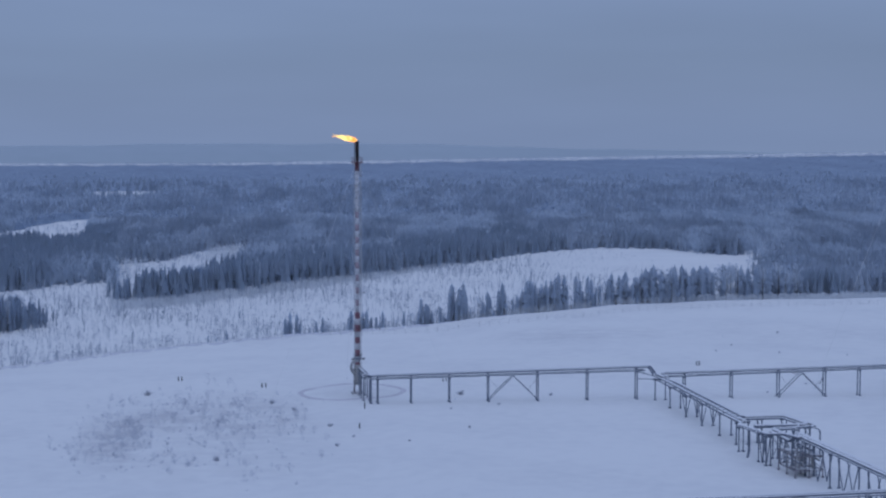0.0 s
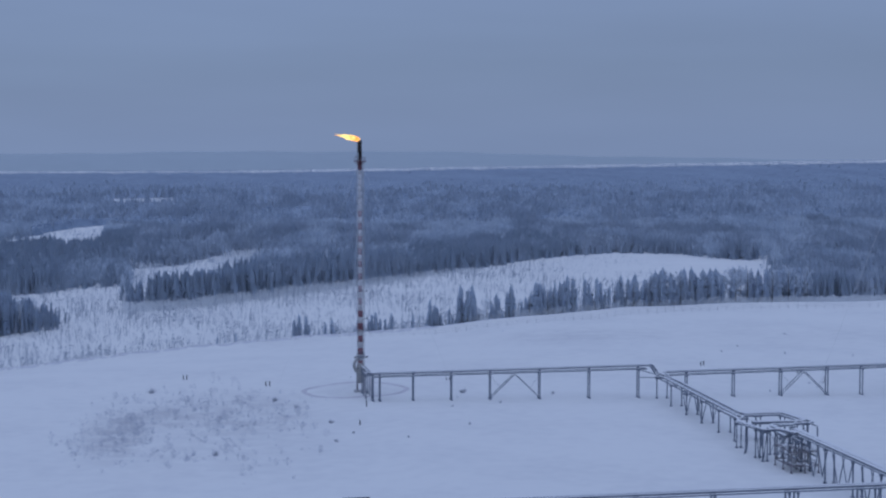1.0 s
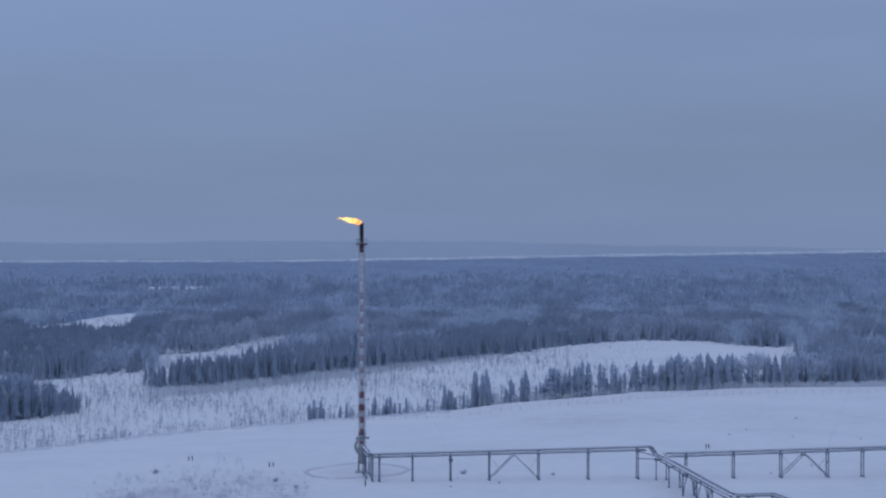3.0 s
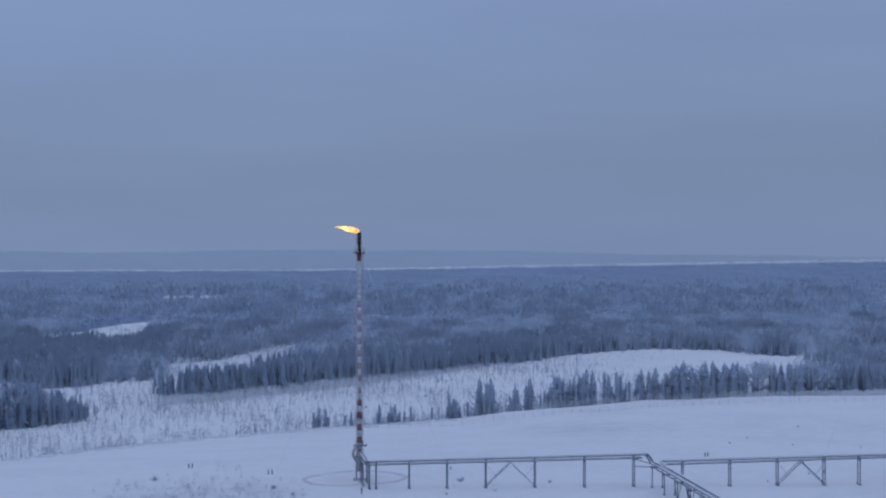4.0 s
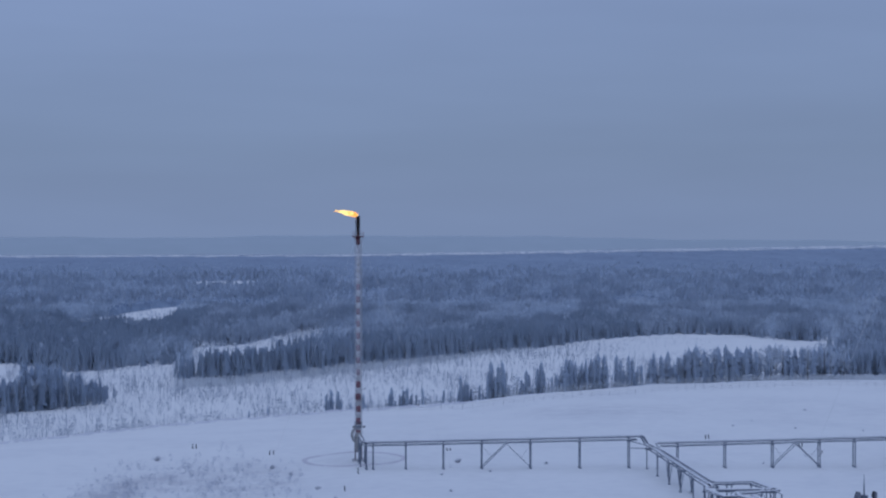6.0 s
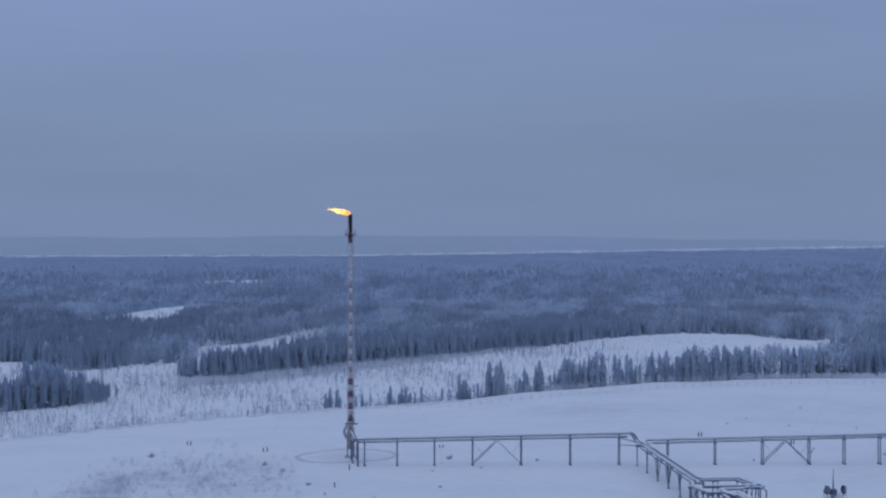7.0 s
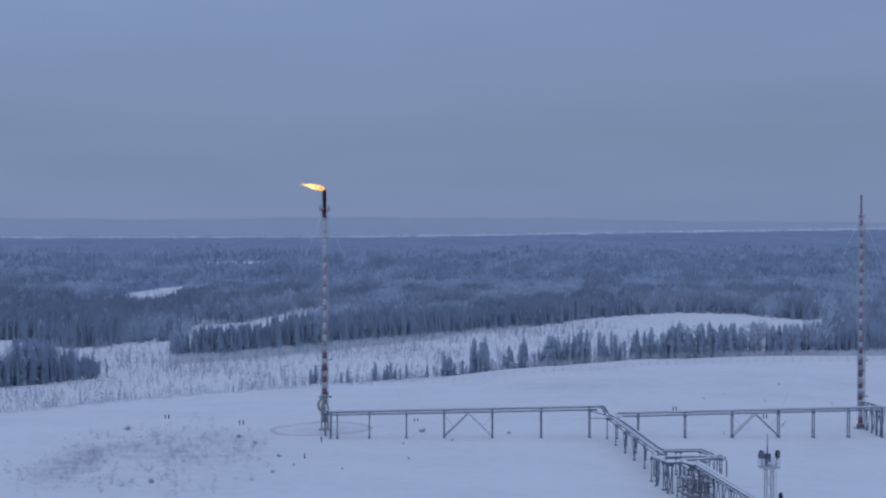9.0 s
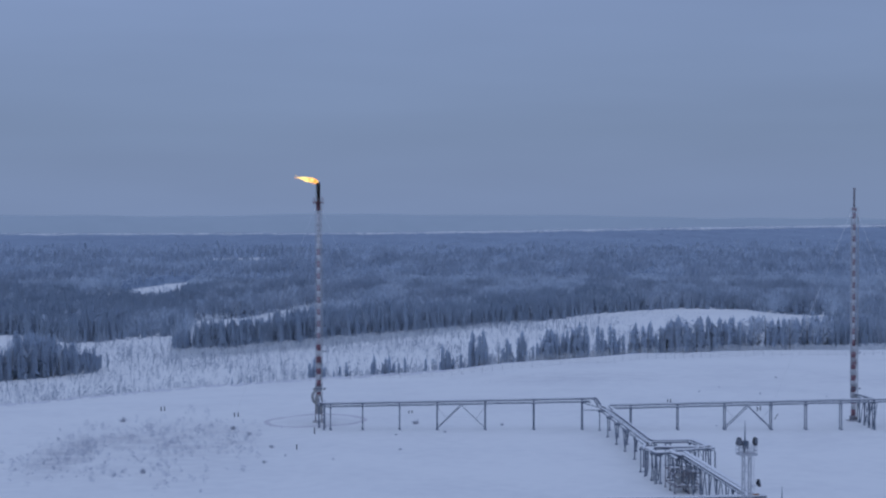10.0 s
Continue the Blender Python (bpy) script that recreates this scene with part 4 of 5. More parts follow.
# ---------------------------------------------------------------- trees
def spruce_meshes(seed, slim, full):
    """Trunk and crown of a spruce one metre high: whorls of drooping boughs, uneven, with gaps."""
    rnd = random.Random(seed)
    trunk = bmesh.new()
    tube(trunk, [(0, 0, -0.03), (0, 0, 0.3), (0.004, 0, 0.97)], 0.02, 6, [0.016, 0.012, 0.002])
    crown = bmesh.new()
    tiers = 15
    for k in range(tiers):
        f = k / (tiers - 1)
        z = 0.07 + 0.91 * f ** 0.95
        r0 = slim * (1 - f) ** full * (0.75 + 0.25 * min(1, f * 6)) + 0.010
        r0 *= rnd.uniform(0.72, 1.22)
        ox, oy = rnd.uniform(-0.012, 0.012), rnd.uniform(-0.012, 0.012)
        n = 8 if f < 0.6 else 6
        a0 = rnd.uniform(0, 6.28)
        for j in range(n):
            if rnd.random() < 0.10:
                continue
            a = a0 + 2 * math.pi * j / n + rnd.uniform(-0.3, 0.3)
            r = r0 * rnd.uniform(0.65, 1.2)
            w = r0 * rnd.uniform(0.38, 0.55) + 0.006
            c, s = math.cos(a), math.sin(a)
            dz = rnd.uniform(-0.01, 0.01)
            root = crown.verts.new((0.0, 0.0, z + 0.055))
            m1 = crown.verts.new((c * r * 0.55 - s * w, s * r * 0.55 + c * w, z - 0.025 + dz))
            m2 = crown.verts.new((c * r * 0.55 + s * w, s * r * 0.55 - c * w, z - 0.025 + dz))
            md = crown.verts.new((c * r * 0.6, s * r * 0.6, z + 0.012 + dz))
            tip = crown.verts.new((c * r + ox, s * r + oy, z - 0.065 + dz))
            for tri in ((root, m1, md), (root, md, m2), (md, m1, tip), (md, tip, m2)):
                crown.faces.new(tri)
    bar(crown, (0, 0, 0.93), (0, 0, 1.0), 0.006)
    return trunk, crown


def birch_meshes(seed):
    """Bare frosted birch one metre high: trunk, limbs and many fine twigs."""
    rnd = random.Random(seed)
    trunk = bmesh.new()
    tube(trunk, [(0, 0, -0.03), (0.005, 0, 0.4), (0.0, 0.006, 0.95)], 0.02, 6, [0.014, 0.010, 0.002])
    crown = bmesh.new()
    for k in range(26):
        z = 0.22 + 0.7 * rnd.random() ** 0.9
        a = rnd.uniform(0, 6.28)
        ln = (0.10 + 0.17 * math.sin(math.pi * (z - 0.15) / 0.9)) * rnd.uniform(0.7, 1.15)
        c, s = math.cos(a), math.sin(a)
        tip = Vector((c * ln * 0.62, s * ln * 0.62, z + ln * 0.85))
        bar(crown, (0, 0, z), tip, 0.005)
        for j in range(7):
            f = rnd.uniform(0.25, 1.0)
            p = Vector((0, 0, z)).lerp(tip, f)
            q = p + Vector((rnd.uniform(-0.05, 0.05), rnd.uniform(-0.05, 0.05), rnd.uniform(0.01, 0.09)))
            d = (q - p).cross(Vector((rnd.uniform(-1, 1), rnd.uniform(-1, 1), 0.2))).normalized() * 0.008
            v = [crown.verts.new(p), crown.verts.new((p + q) / 2 + d), crown.verts.new(q), crown.verts.new((p + q) / 2 - d)]
            crown.faces.new(v)
    return trunk, crown


def tree_kind(name, meshes, mat, label, group):
    """A first tree of a kind, to be copied."""
    trunk, crown = meshes
    t = thing(name, (0, 0, 0), 0, label, "tree", group)
    part("trunk", trunk, BARK, t)
    part("crown", crown, mat, t)
    return t


SPRUCES = [tree_kind("spruce_tree", spruce_meshes(10 + k, (0.125, 0.11, 0.096, 0.12, 0.088)[k], (0.42, 0.34, 0.30, 0.38, 0.28)[k]), SPRUCE, "dark spruce with a little frost, haze in its colour, standing in snow", "spruces along the rim") for k in range(5)]
BIRCHES = [tree_kind("birch_tree", birch_meshes(30 + k), BIRCH, "bare birch whitened by hoarfrost", "birches along the rim") for k in range(3)]
GROVE = [tree_kind("spruce_tree", spruce_meshes(50 + k, (0.14, 0.12, 0.13)[k], (0.6, 0.48, 0.42)[k]), GROVE_SPRUCE, "dark dense spruce of the valley grove", "spruces of the grove") for k in range(3)]
used = set()
tr = random.Random(77)


def plant(kinds, x, y, h, wide=1.0):
    ob = kinds[tr.randrange(len(kinds))]
    m = pose(x, y, gz(x, y) - 0.1, tr.uniform(-1.5, 1.5), tr.uniform(-1.5, 1.5), tr.uniform(0, 360))
    if ob not in used:
        used.add(ob)
        t = ob
        t.matrix_basis = m
    else:
        t = copy_thing(ob, m)
    t.scale = (h * wide, h * wide, h)
    return t


# loose clumps where the rim dips, then a closed row
for x, h in ((-28.2, 3.0), (-25.0, 2.0), (-21.3, 3.6), (-0.4, 6.8), (1.6, 8.8), (3.8, 8.0), (5.0, 5.0), (8.6, 3.0), (11.0, 5.0), (13.4, 6.4), (22.9, 5.4), (23.8, 8.0), (27.2, 5.3), (28.4, 7.2), (29.7, 7.5), (31.4, 5.0),
             (33.3, 4.9), (35.2, 6.7), (42.8, 5.9), (49.4, 10.6), (50.8, 8.6), (52.1, 7.8), (53.6, 5.2), (56.3, 6.4), (59.6, 10.3), (60.9, 14.3), (63.0, 12.6), (64.7, 14.2),
             (65.9, 10.0), (72.0, 6.6), (73.5, 10.1), (74.9, 8.3), (78.1, 10.6), (79.5, 13.0), (80.6, 9.2)):
    plant(SPRUCES, x + tr.uniform(-0.2, 0.2), float(edge_y(x)) + tr.uniform(8, 10), h, tr.uniform(1.2, 1.6) if h < 9 else 1.1)
    if h > 6:
        plant(SPRUCES, x + tr.choice((-1.1, 1.1)), float(edge_y(x)) + tr.uniform(7, 9), h * tr.uniform(0.35, 0.6), 1.4)
for x, h in ((84.1, 7.1), (85.7, 8.0), (89.3, 13.4), (91.3, 12.8), (93.4, 8.6), (96.2, 10.6), (98.0, 9.2), (100.8, 13.0), (102.6, 14.7), (104.5, 14.2), (105.7, 9.8),
             (111.0, 13.2), (112.7, 11.8), (114.2, 7.4), (116.0, 12.8), (118.0, 11.4), (119.8, 7.8), (122.1, 9.0), (126.2, 11.2), (127.6, 13.4), (130.9, 12.3), (134.4, 13.9), (136.3, 8.9), (138.2, 5.6)):
    plant(SPRUCES, x + tr.uniform(-0.2, 0.2), float(edge_y(x)) + tr.uniform(8, 11), h, 1.1)
    if tr.random() < 0.75:
        x += tr.uniform(-1.0, 1.0)
        plant(SPRUCES if tr.random() > 0.3 else BIRCHES, x, float(edge_y(x)) + tr.uniform(11, 16), h * tr.uniform(0.6, 0.92), 1.4)
for x, h in ((21.7, 3.6), (36.4, 3.6), (40.6, 3.2), (45.5, 5.5), (47.0, 4.4), (55.2, 5.6), (57.6, 4.2), (67.6, 5.0), (69.0, 4.2), (70.4, 8.0), (75.7, 4.4), (83.0, 6.0), (87.3, 9.0), (94.6, 10.0), (108.6, 6.0), (121.0, 8.0), (132.6, 11.0)):
    plant(BIRCHES, x, float(edge_y(x)) + tr.uniform(8, 12), h, 1.2)
x = 139.5
while x < 216:
    big = tr.random()
    h = tr.uniform(11.5, 16.0) if big > 0.35 else tr.uniform(7.0, 11.5)
    y = float(edge_y(x)) + (tr.uniform(9, 18) if x < 172 else tr.uniform(9, 40))
    plant(SPRUCES if tr.random() > (0.2 if x < 178 else 0.45) else BIRCHES, x, y, h, tr.uniform(1.1, 1.5))
    x += tr.uniform(0.25, 0.85)
# grove in the valley
def grove_height(x):
    return np.interp(x, [-178, -130, -123, -120.5, -118.3, -110, -104, -97, -89], [13, 13, 12.5, 8.0, 18.0, 17.5, 14.0, 10.0, 5.5])


for k in range(150):
    x = -131 + 43 * tr.random()
    y = 207 + (x + 178) * 0.98 + tr.uniform(0, 17)
    tall = float(grove_height(x))
    plant(GROVE if tr.random() > 0.1 else BIRCHES, x, y, tall * (0.5 + 0.65 * tr.random() ** 1.3), tr.uniform(0.8, 1.1))
for x, y, h in ((-91.5, 318, 9.5), (-88.5, 316, 6.5), (-86, 320, 5.0), (-61.2, 384, 8.5), (-59.8, 388, 12.0), (-57.8, 384, 9.5), (-56.3, 382, 13.0), (-54.9, 386, 7.5), (-60.8, 376, 10.5), (-58.4, 374, 7.5), (-56.8, 377, 9.0), (-59.6, 379, 10.0)):
    plant(GROVE, x, y, h)


# ---------------------------------------------------------------- woods as one mass each
def conifer_template(rnd, tiers=7, sides=4):
    """A slim ragged spruce: overlapping upright blades, narrowing to the top."""
    v, f = [], []
    full = rnd.uniform(0.65, 1.15)
    for k in range(tiers):
        z0 = 0.02 + 0.80 * k / tiers
        r = 0.17 * (1 - k / tiers) ** full + 0.015
        a0 = rnd.uniform(0, 6.28)
        for j in range(sides):
            a, b = a0 + 6.283 * j / sides, a0 + 6.283 * (j + 1) / sides
            ra, rb = r * rnd.uniform(0.75, 1.2), r * rnd.uniform(0.75, 1.2)
            z1 = min(1.0, z0 + rnd.uniform(0.34, 0.55))
            i = len(v)
            v += [(rnd.uniform(-0.4, 0.4) * r, rnd.uniform(-0.4, 0.4) * r, z1), (ra * math.cos(a), ra * math.sin(a), z0 + rnd.uniform(-0.05, 0.05)), (rb * math.cos(b), rb * math.sin(b), z0 + rnd.uniform(-0.05, 0.05))]
            f.append((i, i + 1, i + 2))
    v += [(-0.02, 0, 0.8), (0.02, 0, 0.8), (0, 0, 1.0)]
    f.append((len(v) - 3, len(v) - 2, len(v) - 1))
    return np.array(v), np.array(f)


def leafless_template(rnd, n=26, size=0.09):
    v, f = [(-0.012, 0, 0), (0.012, 0, 0), (0, 0, 0.8), (0, -0.012, 0), (0, 0.012, 0), (0, 0, 0.8)], [(0, 1, 2), (3, 4, 5)]
    for k in range(n):
        z = rnd.uniform(0.25, 0.95)
        w = 0.24 * math.sin(math.pi * min(1, (z - 0.12) / 0.9)) ** 0.7
        a = rnd.uniform(0, 6.283)
        r = w * math.sqrt(rnd.random())
        c = np.array((r * math.cos(a), r * math.sin(a), z))
        i = len(v)
        s = size * rnd.uniform(0.65, 1.35)
        for _ in range(3):
            v.append(tuple(c + np.array((rnd.uniform(-s, s) * 0.6, rnd.uniform(-s, s) * 0.6, rnd.uniform(-s, s) * 2.0))))
        f.append((i, i + 1, i + 2))
    return np.array(v), np.array(f)


def scatter(name, temps, xs, ys, hs, wide, mat, label, seed):
    """Many trees joined into one mesh."""
    rng = np.random.default_rng(seed)
    zs = ground_z(xs, ys) - 0.2
    pick = rng.integers(0, len(temps), len(xs))
    ang = rng.uniform(0, 6.283, len(xs))
    V, F, base = [], [], 0
    for k, (tv, tf) in enumerate(temps):
        m = pick == k
        if not m.any():
            continue
        c, s = np.cos(ang[m])[:, None], np.sin(ang[m])[:, None]
        w = (hs[m] * wide * rng.uniform(0.8, 1.25, m.sum()))[:, None]
        vx = (tv[None, :, 0] * c - tv[None, :, 1] * s) * w + xs[m][:, None]
        vy = (tv[None, :, 0] * s + tv[None, :, 1] * c) * w + ys[m][:, None]
        vz = tv[None, :, 2] * hs[m][:, None] + zs[m][:, None]
        V.append(np.stack([vx, vy, vz], -1).reshape(-1, 3))
        F.append((tf[None] + base + (np.arange(m.sum()) * len(tv))[:, None, None]).reshape(-1, 3))
        base += m.sum() * len(tv)
    ob = from_arrays(name, np.concatenate(V), np.concatenate(F), mat)
    return tagged(ob, label, "woods", kind="stuff")


def inside(poly, x, y):
    """Which points lie in a polygon of the plan."""
    r = np.zeros(len(x), bool)
    for (ax, ay), (bx, by) in zip(poly, poly[1:] + poly[:1]):
        hit = ((ay > y) != (by > y)) & (x < (bx - ax) * (y - ay) / (by - ay + 1e-9) + ax)
        r ^= hit
    return r


# near edge of the woods across the valley, from the field on the west to the rising east
FRONT_X = [-900, -200, -157, -136, -120, -100, -80, -66, -62, -37, -10, 26, 42, 86, 125, 163, 188, 230, 258, 304, 307, 330, 352]
FRONT_Y = [560, 542, 531, 492, 462, 480, 503, 512, 374, 391, 421, 462, 482, 534, 588, 642, 676, 718, 738, 714, 672, 660, 664]
CLEARINGS = [
    [(-62, 398), (-48, 403), (-25, 418), (-10, 486), (0, 536), (14, 640), (22, 735), (10, 770), (-14, 742), (-24, 694), (-33, 660), (-46, 650), (-66, 637), (-62, 520)],
    [(-165, 772), (-86, 775), (-88, 950), (-93, 1205), (-106, 1195), (-122, 1164), (-141, 1104), (-152, 1010), (-190, 905)],
    [(-102, 1635), (-30, 1630), (-22, 1948), (-106, 1956), (-116, 1900)],
]


def wooded(x, y):
    front = np.interp(x + 2.5 * np.sin(y / 2.9 + x), FRONT_X, FRONT_Y) + 3 * np.sin(x * 1.7 + y * 0.9) + 2 * np.sin(x * 0.61)
    east = (x > 205 + (y - 265) * 0.373 + 7 * np.sin(y / 17.0) + 5 * np.sin(y / 6.1 + x)) & (y > edge_y(x) + 22)
    ok = np.where(x < 352, (y > front) | east, east | (y > 640))
    ok &= y < 3330
    # the front belt ends in the west with a gap before a last clump
    ok &= ~((x > -74) & (x < -66) & (y < 500)) & ~((x > -55.6) & (x < -53.2) & (y < 440))
    for poly in CLEARINGS:
        ok &= ~inside(poly, x, y)
    return ok


def stand(spacing, y0, y1, seed):
    """Jittered places in the part of the land that the fan of views can reach."""
    rng = np.random.default_rng(seed)
    out = []
    y = y0
    while y < y1:
        d = y + 440
        xl, xr = -60 - d * 0.20 - 60, -40 + d * 0.52 + 60
        x = np.arange(xl, xr, spacing)
        x = x + rng.uniform(-0.48, 0.48, len(x)) * spacing
        out.append(np.stack([x, y + rng.uniform(-0.48, 0.48, len(x)) * spacing]))
        y += spacing
    x, y = np.concatenate(out, 1)
    k = wooded(x, y)
    return x[k], y[k], rng


rt = random.Random(5)
CON = [conifer_template(rt, 5, 5) for _ in range(8)]
CON_LOW = [conifer_template(rt, 4, 3) for _ in range(8)]
LEAFLESS = [leafless_template(rt, 54, 0.055) for _ in range(8)]
LEAFLESS_LOW = [leafless_template(rt, 15, 0.08) for _ in range(8)]


def patchy(x, y, s, k):
    return wave(x, y, s, k) + 0.6 * wave(x, y, s * 0.37, k + 2)


# younger spruces closing the clumps along the rim
rng = np.random.default_rng(61)
young = [(x, rng.uniform(low, high)) for a, b, low, high in ((50, 54, 3.5, 6.5), (60, 66, 5, 9.5), (84.5, 87.5, 4, 7.5), (88, 106, 7, 13), (111, 120.5, 5, 9.5), (126, 137.5, 6, 11), (140, 172, 8, 13))
         for x in np.arange(a, b, 0.9) + rng.uniform(-0.4, 0.4, len(np.arange(a, b, 0.9)))]
x, h = np.array([q[0] for q in young]), np.array([q[1] for q in young])
tagged(scatter("young_spruces", CON, x, edge_y(x) + rng.uniform(10, 17, len(x)), h, 1.0, SPRUCE, "young frosted spruces, hazed in colour, closing the clumps on the rim", 62), category="spruces")

# dark spruce belt at the front of the woods
x, y, rng = stand(3.3, 255, 1050, 1)
depth = y - np.interp(x, FRONT_X, FRONT_Y)
clump = field(x - 0.22 * y, y, 20, 95, 1) + 0.35 * field(x - 0.22 * y, y, 8, 40, 2) - 0.67
share = 0.48 + 2.2 * clump
reach = np.interp(x, [60, 130, 215, 260], [95, 165, 165, 60])
share = np.where((depth < reach) & (x > -70) & (x < 300), np.clip(0.92 - 0.5 * smooth01((depth - 0.55 * reach) / (0.45 * reach)), share, 1), share)
# west of the belt: a dark wood, fringed by birches towards its eastern end
share = np.where(x < -64, np.where((x > -99) & (depth < 105), 0.30, np.where(depth < 420, 0.93, share)), share)
share = np.where((x > -64) & (x < 36) & (y > 630), 0.75, share)
share = np.where(x > 225, share - 0.05, share)
dark = rng.random(len(x)) < share
h = rng.uniform(8.5, 13.5, len(x)) + np.where(dark, 3.0, -1.0) * np.clip(2.5 * clump, -1, 1)
h = np.where((depth < 80) & (x > -62) & (x < 70), rng.uniform(10.5, 17.5, len(x)), np.clip(h, 5, 17.5))
h = np.where((x > -64) & (x < -54) & (y < 440), rng.uniform(6, 13.5, len(x)), h)
h = np.where((x > -99) & (x < -64) & (depth < 105), rng.uniform(5, 12, len(x)), h)
belt = dark & (((depth < reach) & (x > -70) & (x < 235)) | ((x <= -64) & (depth < 420)))
deep = dark & ~belt
# the belt closes up: more trees between the first
bx = rng.uniform(-51, 12, 330)
by = np.interp(bx, FRONT_X, FRONT_Y) + rng.uniform(1, 16, 330)
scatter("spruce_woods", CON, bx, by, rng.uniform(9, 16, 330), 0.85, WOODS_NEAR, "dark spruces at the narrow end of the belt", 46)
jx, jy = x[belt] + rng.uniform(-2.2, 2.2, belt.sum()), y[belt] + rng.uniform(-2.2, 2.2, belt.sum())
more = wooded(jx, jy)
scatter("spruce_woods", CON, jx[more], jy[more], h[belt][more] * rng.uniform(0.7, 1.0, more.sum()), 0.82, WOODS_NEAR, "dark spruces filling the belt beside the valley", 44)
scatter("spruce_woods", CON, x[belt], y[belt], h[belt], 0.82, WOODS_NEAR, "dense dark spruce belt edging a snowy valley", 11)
scatter("spruce_woods", CON, x[deep], y[deep], h[deep], 0.9, WOODS_DEEP, "haze-greyed spruce woods behind the front belt", 15)
scatter("birch_woods", LEAFLESS, x[~dark], y[~dark], h[~dark] * 0.95, 1.1, WOODS_MID, "frosted leafless woods behind the spruces, haze in their colour", 12)
# rimed young growth at the foot of the belt
x = -66 + 210 * rng.random(7000) ** 1.3
y = np.interp(x, FRONT_X, FRONT_Y) - np.abs(rng.normal(0, 13, len(x))) + 4
scatter("belt_fringe", LEAFLESS_LOW, x, y, rng.uniform(0.8, 4.6, len(x)) * np.interp(x, [40, 150], [1, 0.35]), 1.2, RIME, "rimed young growth at the foot of the belt", 43)
# the back of the valley grove
x = rng.uniform(-178, -90, 420)
y = 207 + (x + 178) * 0.98 + np.where(x < -131, 2, 16) + rng.uniform(0, 24, 420)
scatter("spruce_woods", CON, x, y, grove_height(x) * rng.uniform(0.42, 1.0, 420), 1.0, GROVE_SPRUCE, "dark spruces closing the back of the grove", 19)
# middle distance and far plain: a closed canopy, with single trees standing above it
def canopy():
    rng = np.random.default_rng(3)
    ys = np.geomspace(1040 + 440, 3330 + 440, 240) - 440
    d = ys + 440
    n = 330
    us = np.linspace(0, 1, n)
    xl, xr = -120 - d * 0.20, 20 + d * 0.52
    step = ((xr - xl) / n)[:, None]
    X = xl[:, None] + (xr - xl)[:, None] * us[None] + rng.uniform(-0.45, 0.45, (len(ys), n)) * step
    Y = ys[:, None] + rng.uniform(-0.45, 0.45, X.shape) * d[:, None] * 0.0038
    lump = 0.9 * field(X - 0.22 * Y, Y, 22, 110, 3) + 0.5 * field(X - 0.22 * Y, Y, 10, 50, 4) - 0.2
    hgt = np.interp(ys, [1040, 1500, 2100, 2400], [6.5, 7.0, 8.0, 10.5])[:, None] * (0.62 + 0.42 * lump) + rng.uniform(-1, 1, X.shape) * np.interp(ys, [1040, 1600, 2000], [2.4, 1.4, 0.3])[:, None]
    ok = wooded(X.ravel(), Y.ravel()).reshape(X.shape)
    hgt *= np.where((X > -160) & (X < 0) & (Y > 1900) & (Y < 2200), np.clip((Y - 1950) / 200, 0.12, 1), 1)
    hgt[0] = -1.0
    Z = ground_z(X, Y) + np.where(ok, hgt, -1.0)
    verts = np.stack([X, Y, Z], -1)
    half = int(np.searchsorted(ys, 1900))
    for a, b, mat, name, label in ((0, half, CANOPY_MID, "mixed_woods", "grey mixed woods in the middle distance, haze in their colour"), (half, len(ys) - 1, CANOPY_FAR, "far_woods", "woods far across the plain, haze in their pale blue-grey")):
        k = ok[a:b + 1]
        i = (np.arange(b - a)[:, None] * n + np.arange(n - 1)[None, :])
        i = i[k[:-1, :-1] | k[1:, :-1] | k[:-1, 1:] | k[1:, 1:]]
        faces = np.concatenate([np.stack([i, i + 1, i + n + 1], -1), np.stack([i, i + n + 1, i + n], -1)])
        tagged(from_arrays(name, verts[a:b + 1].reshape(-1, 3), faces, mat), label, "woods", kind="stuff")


canopy()
x, y, rng = stand(7.6, 1050, 2700, 2)
keep = rng.random(len(x)) < np.interp(y, [1500, 2700], [1.0, 0.0]) ** 1.5
x, y = x[keep], y[keep]
clump = field(x - 0.22 * y, y, 22, 120, 5) - 0.5
dark = rng.random(len(x)) < 0.5 + 2.2 * clump
h = np.clip(rng.uniform(9, 15, len(x)) + 8.0 * clump, 8, 18) * np.interp(y, [1500, 2700], [1.0, 0.8])
scatter("mixed_woods", CON_LOW, x[dark], y[dark], h[dark], 1.15, WOODS_DEEP, "grey conifers standing above the middle woods, haze in their colour", 13)
scatter("mixed_woods", LEAFLESS_LOW, x[~dark], y[~dark], h[~dark], 1.2, WOODS_MID, "pale leafless trees in the middle distance, haze in their colour", 14)
# thin growth added to dim the frozen river flats like haze, and in clearings
rng = np.random.default_rng(17)
x, y = rng.uniform(-1100, 2300, 15000), rng.uniform(3700, 4230, 15000)
keep = rng.random(15000) < 0.75 + 0.25 * smooth01(6 * (field(x, y, 150, 500, 6) - 0.45))
x, y = x[keep], y[keep]
scatter("far_woods", LEAFLESS_LOW, x, y, rng.uniform(1.2, 3.4, len(x)), 5.0, WOODS_FAR, "thin pale growth added to dim the far river flats like haze", 16)
x, y = rng.uniform(-200, 60, 9000), rng.uniform(400, 1950, 9000)
keep = np.zeros(9000, bool)
for poly in CLEARINGS:
    keep |= inside(poly, x, y)
keep &= rng.random(9000) < np.where((y > 1400) & (x < -105), 1.0, 0.6)
